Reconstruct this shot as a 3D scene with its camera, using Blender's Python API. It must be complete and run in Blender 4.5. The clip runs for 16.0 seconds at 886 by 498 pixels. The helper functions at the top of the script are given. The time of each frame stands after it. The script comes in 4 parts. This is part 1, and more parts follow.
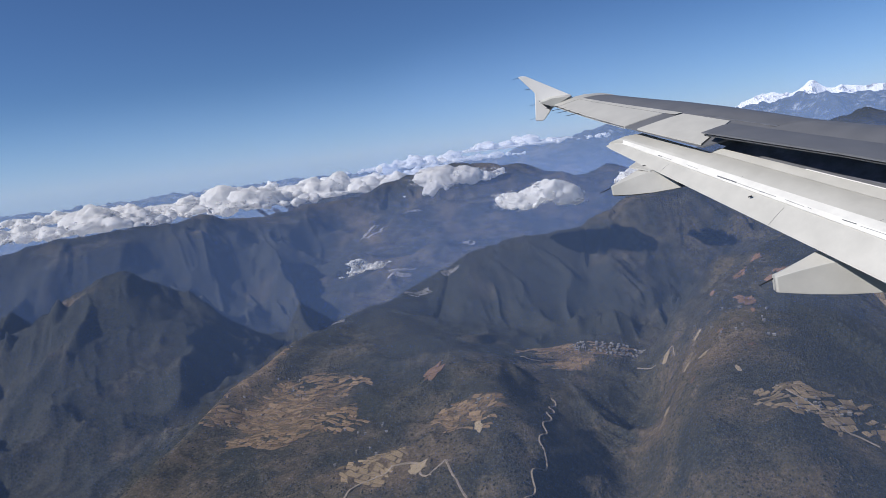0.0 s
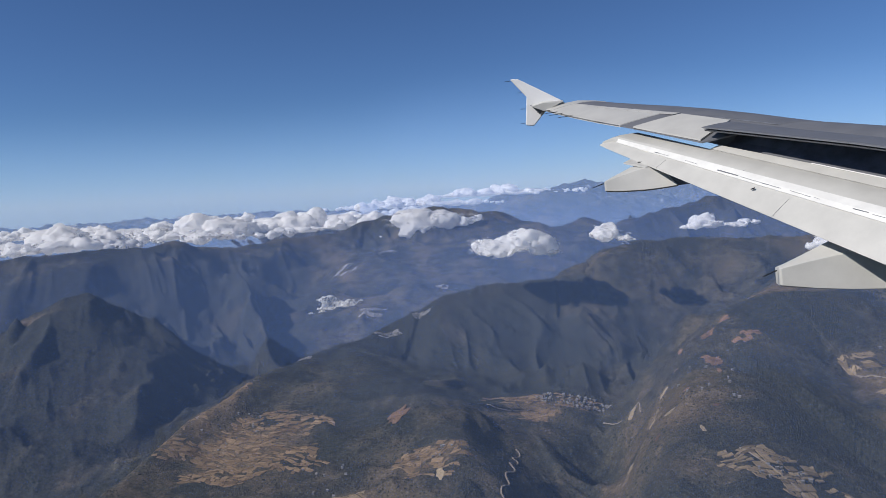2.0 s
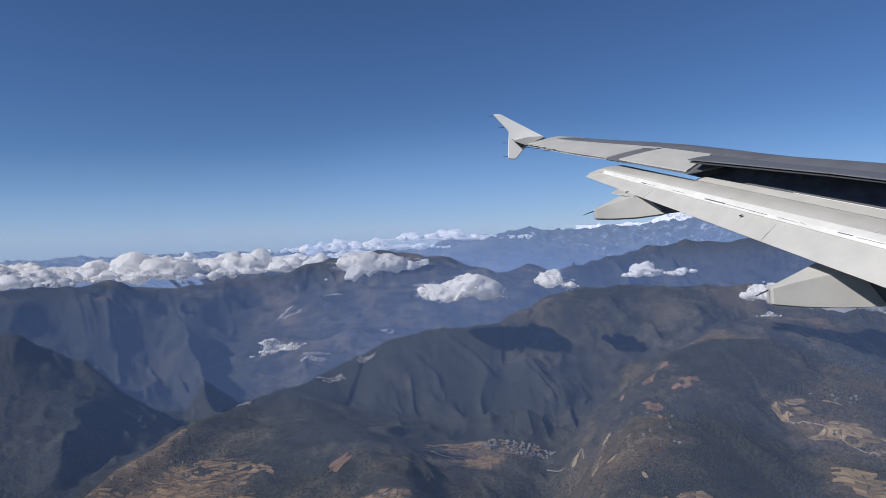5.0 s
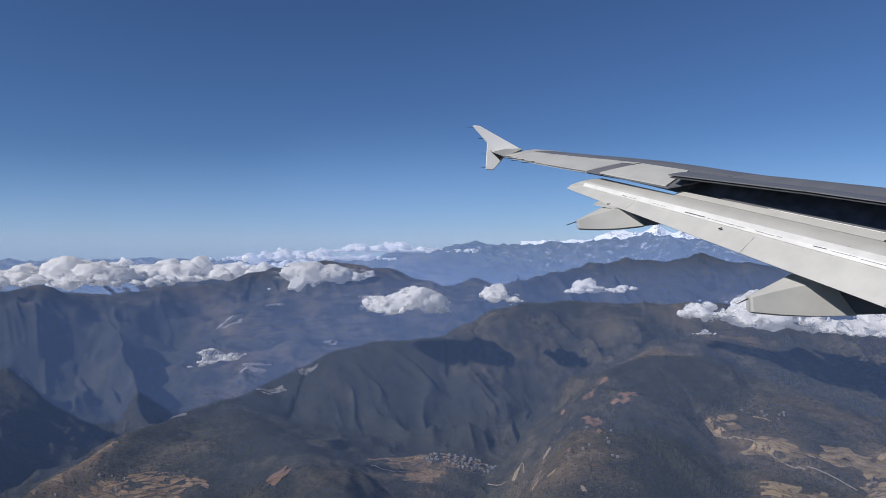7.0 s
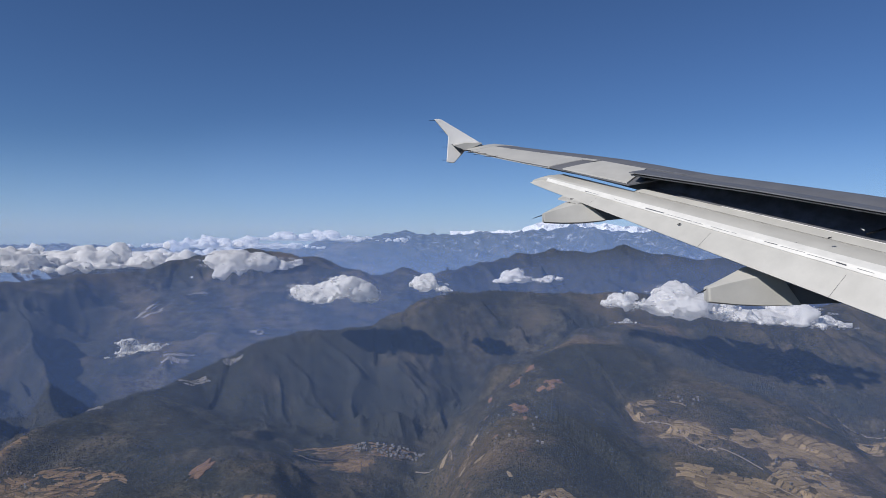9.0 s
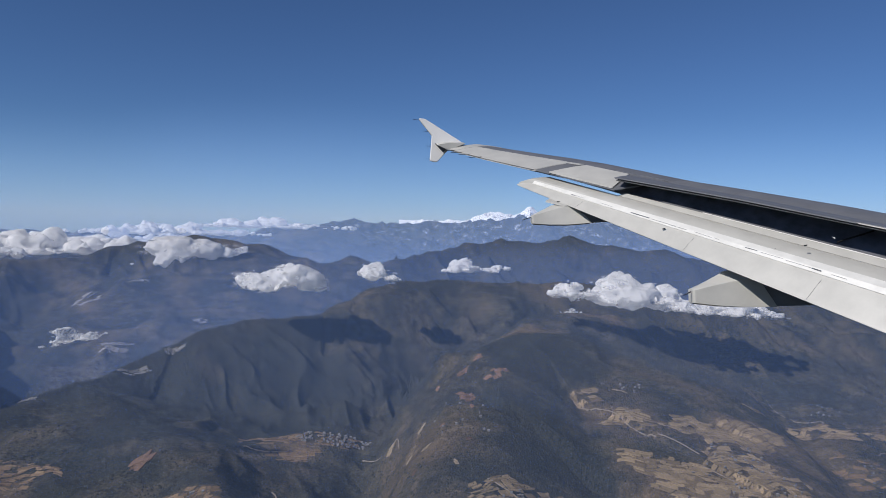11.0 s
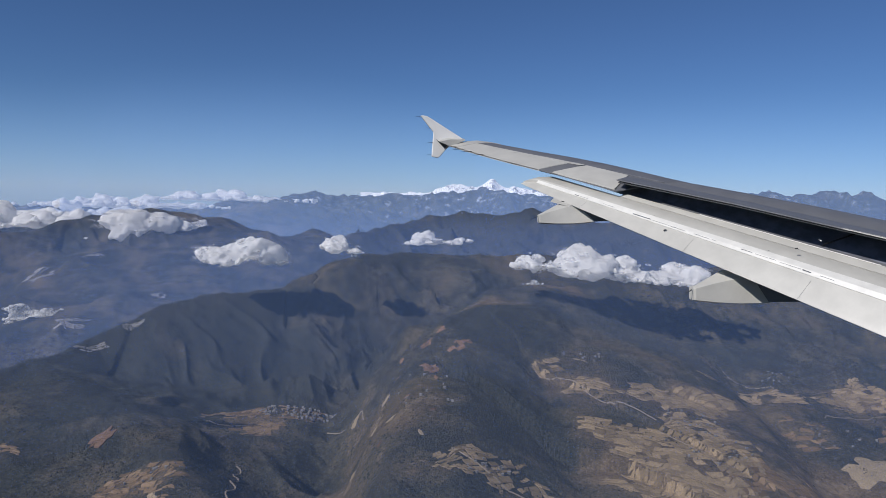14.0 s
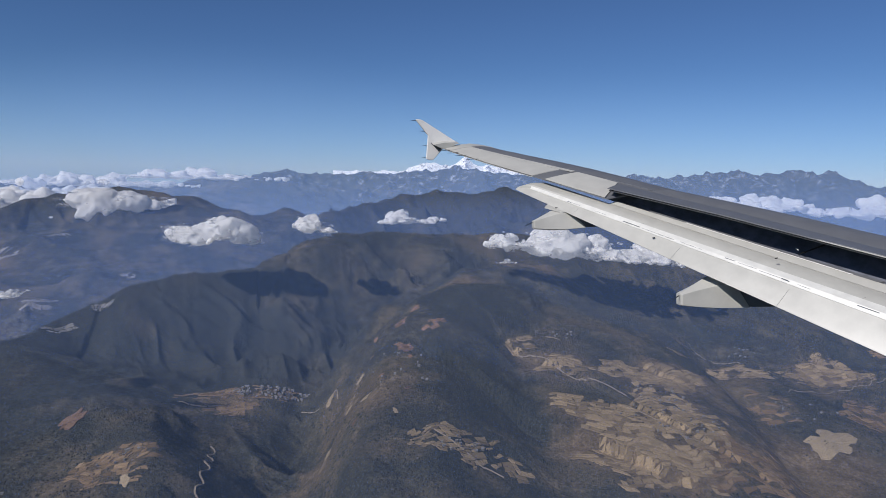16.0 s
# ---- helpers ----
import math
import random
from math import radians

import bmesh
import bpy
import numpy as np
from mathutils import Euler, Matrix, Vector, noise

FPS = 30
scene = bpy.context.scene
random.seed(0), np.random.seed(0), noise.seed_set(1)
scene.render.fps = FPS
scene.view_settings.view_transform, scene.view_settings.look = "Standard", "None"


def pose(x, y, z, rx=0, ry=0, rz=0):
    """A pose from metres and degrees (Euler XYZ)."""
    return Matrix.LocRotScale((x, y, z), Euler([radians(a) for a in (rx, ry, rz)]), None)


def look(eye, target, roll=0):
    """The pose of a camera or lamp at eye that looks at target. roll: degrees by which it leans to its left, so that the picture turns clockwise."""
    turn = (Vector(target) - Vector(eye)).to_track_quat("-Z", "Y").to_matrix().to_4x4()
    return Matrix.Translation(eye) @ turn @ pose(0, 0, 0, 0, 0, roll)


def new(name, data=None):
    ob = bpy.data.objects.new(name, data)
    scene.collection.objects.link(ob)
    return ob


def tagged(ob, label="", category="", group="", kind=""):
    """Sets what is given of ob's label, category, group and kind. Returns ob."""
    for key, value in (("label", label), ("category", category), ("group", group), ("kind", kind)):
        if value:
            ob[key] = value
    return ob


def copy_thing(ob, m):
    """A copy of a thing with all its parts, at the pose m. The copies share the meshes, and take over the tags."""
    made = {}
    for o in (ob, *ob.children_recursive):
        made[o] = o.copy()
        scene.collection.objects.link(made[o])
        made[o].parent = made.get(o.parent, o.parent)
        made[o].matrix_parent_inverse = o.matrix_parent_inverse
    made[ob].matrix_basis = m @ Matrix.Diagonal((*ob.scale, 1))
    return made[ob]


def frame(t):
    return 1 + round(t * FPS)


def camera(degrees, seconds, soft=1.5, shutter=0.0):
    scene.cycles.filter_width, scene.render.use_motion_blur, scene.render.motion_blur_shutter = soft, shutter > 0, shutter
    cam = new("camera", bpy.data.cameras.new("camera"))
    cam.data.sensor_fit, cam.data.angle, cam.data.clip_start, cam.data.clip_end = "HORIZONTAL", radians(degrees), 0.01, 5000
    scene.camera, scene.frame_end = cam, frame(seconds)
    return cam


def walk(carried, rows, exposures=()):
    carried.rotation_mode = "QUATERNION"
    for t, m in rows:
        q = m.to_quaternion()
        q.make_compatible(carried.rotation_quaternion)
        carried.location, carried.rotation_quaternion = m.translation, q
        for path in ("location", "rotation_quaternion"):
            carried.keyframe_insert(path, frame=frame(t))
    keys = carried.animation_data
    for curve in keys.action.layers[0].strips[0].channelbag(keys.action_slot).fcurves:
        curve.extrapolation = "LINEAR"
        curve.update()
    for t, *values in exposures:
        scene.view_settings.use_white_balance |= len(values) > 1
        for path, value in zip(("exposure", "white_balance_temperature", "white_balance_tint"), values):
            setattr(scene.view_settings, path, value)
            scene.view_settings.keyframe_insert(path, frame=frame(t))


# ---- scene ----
cam = camera(66.0, 16.0, soft=0.8)
PATH = [
    (0, 0.679, -0.473, 0.975, 81.263, 6.824, 8.611),
    (0.5, 0.619, -0.332, 0.708, 81.930, 6.674, 8.312),
    (1, 0.569, -0.195, 0.496, 83.066, 5.624, 7.949),
    (1.5, 0.520, -0.081, 0.237, 83.949, 3.285, 7.589),
    (2, 0.426, -0.002, 0.088, 84.783, 2.906, 6.898),
    (2.5, 0.318, 0.037, 0.007, 85.708, 3.102, 6.413),
    (3, 0.215, 0.004, -0.040, 86.363, 2.878, 5.956),
    (3.5, 0.116, -0.061, -0.079, 86.963, 2.673, 5.394),
    (4, -0.014, -0.157, -0.114, 87.398, 2.267, 4.547),
    (6.5, -0.763, -0.386, -0.281, 89.321, 0.475, -0.948),
    (7, -0.935, -0.471, -0.293, 89.352, 0.022, -2.066),
    (7.5, -1.093, -0.534, -0.304, 88.884, -0.036, -3.509),
    (8, -1.234, -0.580, -0.294, 88.579, -1.025, -5.146),
    (8.5, -1.445, -0.644, -0.294, 88.579, -0.650, -6.682),
    (9, -1.618, -0.734, -0.265, 88.497, -0.693, -7.954),
    (9.5, -1.796, -0.772, -0.240, 88.441, -0.870, -9.155),
    (12, -2.769, -1.136, 0.045, 86.806, -1.644, -13.682),
    (12.5, -2.930, -1.240, 0.118, 86.396, -1.543, -14.127),
    (13, -3.113, -1.255, 0.212, 86.090, -1.380, -14.467),
    (13.5, -3.272, -1.277, 0.298, 85.700, -1.411, -14.965),
    (14, -3.416, -1.312, 0.373, 85.418, -1.397, -15.448),
    (14.5, -3.571, -1.359, 0.461, 85.206, -1.591, -16.019),
    (15, -3.728, -1.421, 0.595, 84.924, -1.652, -16.646),
    (15.5, -3.897, -1.516, 0.751, 84.383, -1.646, -17.230),
    (16, -4.038, -1.667, 0.899, 83.681, -1.503, -17.685),
]
walk(cam, [(t, pose(*r)) for t, *r in PATH], exposures=[(0.0, 0.06, 6150, 14), (4.0, 0.0, 6150, 14), (16.0, -0.17, 6150, 14)])

# world and sun
SUN_WAY = Vector((-0.68, -0.40, 0.61)).normalized()
world = bpy.data.worlds.new("sky")
scene.world = world
world.use_nodes = True
wt = world.node_tree
sky = wt.nodes.new("ShaderNodeTexSky")
sky.sky_type = "NISHITA"
sky.sun_disc = False
sky.sun_elevation = math.asin(SUN_WAY.z)
sky.sun_rotation = math.atan2(SUN_WAY.x, SUN_WAY.y)
sky.altitude = 4200
sky.air_density = 1.25
sky.dust_density = 0.5
sky.ozone_density = 8.5
wt.nodes["Background"].inputs["Strength"].default_value = 0.071
wt.links.new(sky.outputs[0], wt.nodes["Background"].inputs["Color"])
sun = new("sun", bpy.data.lights.new("sun", "SUN"))
sun.data.energy = 4.4
sun.data.angle = radians(0.5)
sun.data.color = (1.0, 0.95, 0.87)
sun.matrix_basis = look((0, 0, 300), Vector((0, 0, 300)) - SUN_WAY)
scene.view_settings.exposure = 0.0


# ---------- materials ----------
def material(name, rough=0.6, metal=0.0, spec=0.5):
    m = bpy.data.materials.new(name)
    m.use_nodes = True
    nt = m.node_tree
    b = nt.nodes["Principled BSDF"]
    b.inputs["Roughness"].default_value = rough
    b.inputs["Metallic"].default_value = metal
    b.inputs["Specular IOR Level"].default_value = spec
    return m, nt, b


def tex_noise(nt, scale, detail=6.0, rough=0.6, vec=None, distort=0.0):
    n = nt.nodes.new("ShaderNodeTexNoise")
    n.inputs["Scale"].default_value = scale
    n.inputs["Detail"].default_value = detail
    n.inputs["Roughness"].default_value = rough
    n.inputs["Distortion"].default_value = distort
    if vec:
        nt.links.new(vec, n.inputs["Vector"])
    return n.outputs["Fac"]


def coords(nt, kind="Object"):
    return nt.nodes.new("ShaderNodeTexCoord").outputs[kind]


def ramp(nt, fac, stops, smooth=True):
    r = nt.nodes.new("ShaderNodeValToRGB")
    e = r.color_ramp.elements
    while len(e) < len(stops):
        e.new(0.5)
    for k, (p, c) in zip(e, stops):
        k.position = p
        k.color = (*c, 1) if len(c) == 3 else c
    nt.links.new(fac, r.inputs["Fac"])
    return r.outputs["Color"]


def mix(nt, fac, a, b, mode="MIX"):
    n = nt.nodes.new("ShaderNodeMix")
    n.data_type = "RGBA"
    n.blend_type = mode
    for sock, v in ((n.inputs[0], fac), (n.inputs[6], a), (n.inputs[7], b)):
        if isinstance(v, (int, float)):
            sock.default_value = v
        elif isinstance(v, tuple):
            sock.default_value = (*v, 1)
        else:
            nt.links.new(v, sock)
    return n.outputs[2]


def maths(nt, op, a, b=0.0, clamp=False):
    n = nt.nodes.new("ShaderNodeMath")
    n.operation = op
    n.use_clamp = clamp
    for sock, v in ((n.inputs[0], a), (n.inputs[1], b)):
        if isinstance(v, (int, float)):
            sock.default_value = v
        else:
            nt.links.new(v, sock)
    return n.outputs[0]


def bump(nt, b, height, strength=0.3, dist=0.05):
    n = nt.nodes.new("ShaderNodeBump")
    n.inputs["Strength"].default_value = strength
    n.inputs["Distance"].default_value = dist
    nt.links.new(height, n.inputs["Height"])
    nt.links.new(n.outputs[0], b.inputs["Normal"])


def paint(name, colour, rough=0.35, dirt=0.12, scale=3.0):
    m, nt, b = material(name, rough)
    v = coords(nt)
    big = tex_noise(nt, scale, 5, 0.6, v)
    fine = tex_noise(nt, scale * 14, 4, 0.6, v)
    dark = tuple(c * (1 - dirt) for c in colour)
    c1 = ramp(nt, big, [(0.35, dark), (0.65, colour)])
    c2 = mix(nt, maths(nt, "MULTIPLY", fine, 0.25), c1, tuple(c * 0.8 for c in colour))
    nt.links.new(c2, b.inputs["Base Color"])
    nt.links.new(maths(nt, "ADD", maths(nt, "MULTIPLY", big, 0.2), rough - 0.1), b.inputs["Roughness"])
    return m


def terrain_material():
    m, nt, b = material("hillside", 0.95, 0, 0.1)
    v = coords(nt)
    big = tex_noise(nt, 0.009, 6, 0.6, v)
    mid = tex_noise(nt, 0.05, 9, 0.72, v)
    fine = tex_noise(nt, 0.55, 6, 0.75, v)
    speck = tex_noise(nt, 1.5, 3, 0.6, v)
    stand = tex_noise(nt, 0.018, 5, 0.62, v)
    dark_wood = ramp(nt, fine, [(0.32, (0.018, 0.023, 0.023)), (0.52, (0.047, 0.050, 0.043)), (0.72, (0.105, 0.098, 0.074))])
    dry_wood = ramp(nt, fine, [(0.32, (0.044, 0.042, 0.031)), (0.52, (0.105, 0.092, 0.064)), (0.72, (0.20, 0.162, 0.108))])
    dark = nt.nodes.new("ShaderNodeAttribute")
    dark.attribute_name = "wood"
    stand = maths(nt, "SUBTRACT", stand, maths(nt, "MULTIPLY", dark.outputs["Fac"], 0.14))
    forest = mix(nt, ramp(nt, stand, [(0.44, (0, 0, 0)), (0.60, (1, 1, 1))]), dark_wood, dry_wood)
    scrub = ramp(nt, fine, [(0.3, (0.09, 0.068, 0.045)), (0.55, (0.205, 0.15, 0.094)), (0.75, (0.36, 0.27, 0.17))])
    f = maths(nt, "ADD", maths(nt, "MULTIPLY", big, 0.5), maths(nt, "MULTIPLY", mid, 0.5))
    sep = nt.nodes.new("ShaderNodeSeparateXYZ")
    nt.links.new(v, sep.inputs[0])
    dry = nt.nodes.new("ShaderNodeMapRange")
    for key, val in (("From Min", 500), ("From Max", 700), ("To Min", 1.0), ("To Max", 0.45)):
        dry.inputs[key].default_value = val
    nt.links.new(sep.outputs["Y"], dry.inputs["Value"])
    cover = nt.nodes.new("ShaderNodeAttribute")
    cover.attribute_name = "dry"
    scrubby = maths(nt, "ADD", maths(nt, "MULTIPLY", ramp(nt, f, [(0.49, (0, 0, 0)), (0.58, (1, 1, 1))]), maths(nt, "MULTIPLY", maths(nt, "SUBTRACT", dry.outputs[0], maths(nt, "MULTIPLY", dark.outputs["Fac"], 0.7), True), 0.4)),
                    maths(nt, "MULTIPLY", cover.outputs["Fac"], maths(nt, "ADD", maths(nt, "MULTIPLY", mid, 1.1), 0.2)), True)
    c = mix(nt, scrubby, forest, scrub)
    bare = maths(nt, "MULTIPLY", ramp(nt, mid, [(0.54, (0, 0, 0)), (0.64, (1, 1, 1))]), ramp(nt, speck, [(0.48, (0, 0, 0)), (0.6, (1, 1, 1))]))
    c = mix(nt, maths(nt, "MULTIPLY", maths(nt, "MULTIPLY", bare, scrubby), 0.75), c, (0.40, 0.32, 0.23))
    # old snow and pale rock streaks on the far high range
    far = nt.nodes.new("ShaderNodeMapRange")
    far.inputs["From Min"].default_value, far.inputs["From Max"].default_value = 2500, 3100
    nt.links.new(sep.outputs["Y"], far.inputs["Value"])
    streak = ramp(nt, tex_noise(nt, 0.022, 9, 0.80, v), [(0.53, (0, 0, 0)), (0.66, (0.8, 0.8, 0.8))])
    c = mix(nt, maths(nt, "MULTIPLY", far.outputs[0], streak), c, (0.45, 0.46, 0.48))
    nt.links.new(c, b.inputs["Base Color"])
    bump(nt, b, maths(nt, "ADD", maths(nt, "ADD", fine, maths(nt, "MULTIPLY", speck, 0.4)), maths(nt, "MULTIPLY", mid, 2.2)), 0.8, 3.2)
    return m


def field_material(name, a, bcol, scale=0.5):
    m, nt, b = material(name, 0.95, 0, 0.1)
    v = coords(nt)
    info = nt.nodes.new("ShaderNodeObjectInfo")
    n = tex_noise(nt, scale, 6, 0.7, v)
    c = ramp(nt, info.outputs["Random"], [(0.0, a), (0.3, bcol), (0.5, tuple(q * 0.6 for q in bcol)), (0.7, tuple(q * 1.12 for q in a)), (0.85, tuple(q * 0.85 for q in bcol)), (1.0, tuple(q * 1.05 for q in a))])
    c = mix(nt, ramp(nt, n, [(0.35, (0, 0, 0)), (0.75, (0.55, 0.55, 0.55))]), c, tuple(q * 0.55 for q in a))
    # weeds and stubble
    weed = tex_noise(nt, 1.7, 4, 0.7, v)
    c = mix(nt, ramp(nt, weed, [(0.50, (0, 0, 0)), (0.64, (0.7, 0.7, 0.7))]), c, tuple(q * 0.38 for q in bcol))
    nt.links.new(c, b.inputs["Base Color"])
    bump(nt, b, maths(nt, "ADD", n, weed), 0.6, 0.7)
    return m


def tree_material():
    m, nt, b = material("conifer_green", 0.9, 0, 0.1)
    g = nt.nodes.new("ShaderNodeNewGeometry")
    n = tex_noise(nt, 0.02, 4, 0.6, coords(nt))
    c = ramp(nt, g.outputs["Random Per Island"], [(0.0, (0.018, 0.025, 0.023)), (0.6, (0.046, 0.051, 0.041)), (1.0, (0.096, 0.084, 0.060))])
    c = mix(nt, ramp(nt, n, [(0.42, (0, 0, 0)), (0.6, (0.6, 0.6, 0.6))]), c, (0.055, 0.048, 0.038))
    nt.links.new(c, b.inputs["Base Color"])
    return m


def snow_material():
    m, nt, b = material("snow_rock", 0.8, 0, 0.2)
    v = coords(nt)
    n = tex_noise(nt, 0.016, 9, 0.75, v)
    nt.links.new(ramp(nt, n, [(0.40, (0.24, 0.25, 0.28)), (0.47, (0.86, 0.86, 0.85))]), b.inputs["Base Color"])
    return m


def cloud_material():
    m, nt, b = material("cloud_white", 1.0, 0, 0.0)
    v = coords(nt)
    n = tex_noise(nt, 0.12, 4, 0.6, v)
    b.inputs["Base Color"].default_value = (0.97, 0.965, 0.95, 1)
    bump(nt, b, n, 0.2, 3.0)
    tr = nt.nodes.new("ShaderNodeBsdfTranslucent")
    tr.inputs["Color"].default_value = (0.97, 0.965, 0.95, 1)
    mx = nt.nodes.new("ShaderNodeMixShader")
    mx.inputs[0].default_value = 0.60
    nt.links.new(b.outputs[0], mx.inputs[1])
    nt.links.new(tr.outputs[0], mx.inputs[2])
    nt.links.new(mx.outputs[0], nt.nodes["Material Output"].inputs["Surface"])
    return m


def wisp_material(name, low, high, most):
    """Ragged thin fringe of a cloud."""
    m = bpy.data.materials.new(name)
    m.use_nodes = True
    nt = m.node_tree
    nt.nodes.remove(nt.nodes["Principled BSDF"])
    d = nt.nodes.new("ShaderNodeBsdfDiffuse")
    d.inputs["Color"].default_value = (0.97, 0.965, 0.95, 1)
    back = nt.nodes.new("ShaderNodeBsdfTranslucent")
    back.inputs["Color"].default_value = (0.97, 0.965, 0.95, 1)
    soft = nt.nodes.new("ShaderNodeMixShader")
    soft.inputs[0].default_value = 0.5
    nt.links.new(d.outputs[0], soft.inputs[1])
    nt.links.new(back.outputs[0], soft.inputs[2])
    t = nt.nodes.new("ShaderNodeBsdfTransparent")
    mx = nt.nodes.new("ShaderNodeMixShader")
    n = tex_noise(nt, 0.16, 7, 0.65, coords(nt), 0.5)
    nt.links.new(ramp(nt, n, [(low, (0, 0, 0)), (high, (most, most, most))]), mx.inputs[0])
    nt.links.new(t.outputs[0], mx.inputs[1])
    nt.links.new(soft.outputs[0], mx.inputs[2])
    nt.links.new(mx.outputs[0], nt.nodes["Material Output"].inputs["Surface"])
    return m


def haze_sheet_material(name, amount, colour, low, high, foot=None, west=None):
    """Haze as sheet colour, thinning upwards between two heights and towards the west."""
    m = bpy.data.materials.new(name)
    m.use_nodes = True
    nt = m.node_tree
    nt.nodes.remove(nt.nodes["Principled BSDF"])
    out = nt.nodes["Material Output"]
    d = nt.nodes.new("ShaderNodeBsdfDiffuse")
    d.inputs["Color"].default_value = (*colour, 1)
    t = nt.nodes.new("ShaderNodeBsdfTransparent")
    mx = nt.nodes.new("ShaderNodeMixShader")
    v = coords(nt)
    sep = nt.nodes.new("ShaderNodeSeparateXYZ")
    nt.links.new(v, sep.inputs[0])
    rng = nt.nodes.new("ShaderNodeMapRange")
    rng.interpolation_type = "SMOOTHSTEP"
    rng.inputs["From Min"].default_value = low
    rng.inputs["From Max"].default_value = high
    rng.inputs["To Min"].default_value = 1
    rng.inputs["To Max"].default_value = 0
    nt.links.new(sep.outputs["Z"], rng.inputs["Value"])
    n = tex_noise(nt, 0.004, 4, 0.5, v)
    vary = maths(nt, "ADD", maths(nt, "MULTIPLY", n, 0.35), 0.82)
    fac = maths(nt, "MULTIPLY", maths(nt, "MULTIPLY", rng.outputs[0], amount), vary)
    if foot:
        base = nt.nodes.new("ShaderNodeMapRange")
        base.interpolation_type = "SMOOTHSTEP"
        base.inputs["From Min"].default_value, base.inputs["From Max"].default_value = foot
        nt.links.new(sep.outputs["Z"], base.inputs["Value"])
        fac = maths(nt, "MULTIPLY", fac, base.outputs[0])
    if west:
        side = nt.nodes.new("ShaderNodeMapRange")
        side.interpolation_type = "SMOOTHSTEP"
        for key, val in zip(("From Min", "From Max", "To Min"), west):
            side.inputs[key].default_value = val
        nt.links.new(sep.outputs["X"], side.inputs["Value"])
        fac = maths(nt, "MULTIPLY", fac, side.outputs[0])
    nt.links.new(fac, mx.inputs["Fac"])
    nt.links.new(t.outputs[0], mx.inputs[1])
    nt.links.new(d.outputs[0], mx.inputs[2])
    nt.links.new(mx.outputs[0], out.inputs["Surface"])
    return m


WHITE = paint("white_paint", (0.88, 0.866, 0.82), 0.3, 0.06)
PALE = paint("pale_grey_paint", (0.525, 0.515, 0.465), 0.35, 0.12)
CREAM = paint("cream_white_paint", (0.76, 0.75, 0.69), 0.35, 0.14, 5.0)
GREY = paint("grey_paint", (0.155, 0.16, 0.17), 0.5, 0.15)
DARK = paint("dark_primer", (0.17, 0.18, 0.20), 0.5, 0.4, 6.0)
BAY = paint("dark_bay_primer", (0.19, 0.20, 0.24), 0.45, 0.5, 5.0)
BLACK = paint("black_rubber", (0.012, 0.012, 0.013), 0.6, 0.3, 6.0)
HILL = terrain_material()
SNOW = snow_material()
CLOUD = cloud_material()
WISP = wisp_material("cloud_wisp", 0.40, 0.62, 0.8)
VEIL = wisp_material("cloud_veil", 0.40, 0.68, 0.5)
# blue haze tints for the see-through sheets
HAZE_AIR = haze_sheet_material("thin_air_haze_sheet", 0.076, (0.21, 0.32, 0.58), -12, 12, None, (-170, 10, 0.5))
HAZE_SLOPE = haze_sheet_material("slope_haze_sheet", 0.03, (0.15, 0.26, 0.56), -70, -25, (-230, -140), (-420, -50, 0.5))
HAZE_NEAR = haze_sheet_material("valley_haze_sheet", 0.11, (0.16, 0.27, 0.60), -62, 0, None, (-380, 60, 0.2))
HAZE_MID = haze_sheet_material("middle_haze_sheet", 0.07, (0.16, 0.27, 0.60), -75, -15)
HAZE_FAR = haze_sheet_material("far_haze_sheet", 0.30, (0.28, 0.44, 0.78), -50, 300)
FIELD = field_material("straw_field", (0.36, 0.27, 0.16), (0.245, 0.185, 0.112))
BROWN = field_material("brown_field", (0.28, 0.195, 0.115), (0.20, 0.14, 0.085))
SOIL = field_material("red_soil", (0.25, 0.155, 0.105), (0.20, 0.13, 0.09), 0.25)
FARFIELD = field_material("pale_field", (0.34, 0.31, 0.27), (0.26, 0.24, 0.21), 0.2)
TRACK = field_material("dirt_track", (0.33, 0.27, 0.20), (0.29, 0.24, 0.18), 0.4)
SAND = field_material("bare_sand", (0.38, 0.30, 0.195), (0.33, 0.26, 0.17), 0.15)
TREE = tree_material()
WALL = field_material("house_wall", (0.25, 0.235, 0.21), (0.17, 0.16, 0.145), 0.8)
ROOF = field_material("house_roof", (0.20, 0.195, 0.19), (0.30, 0.27, 0.24), 0.8)


def mesh_object(name, verts, faces, mat, smooth=True):
    me = bpy.data.meshes.new(name)
    me.from_pydata([tuple(v) for v in verts], [], faces)
    me.update()
    if smooth:
        me.polygons.foreach_set("use_smooth", [True] * len(me.polygons))
    me.materials.append(mat)
    return new(name, me)


def part(name, bm, mat, parent, label=""):
    me = bpy.data.meshes.new(name)
    bm.to_mesh(me)
    bm.free()
    me.materials.append(mat)
    ob = new(name, me)
    ob.parent = parent
    if label:
        ob["label"] = label
    return ob


# ---------- terrain ----------
def lattice(ix, iy, seed):
    h = (ix * 374761393 + iy * 668265263 + seed * 974711) & 0x7FFFFFFF
    h = ((h ^ (h >> 13)) * 1274126177) & 0x7FFFFFFF
    h = h ^ (h >> 16)
    return (h & 0xFFFF) / 65535.0


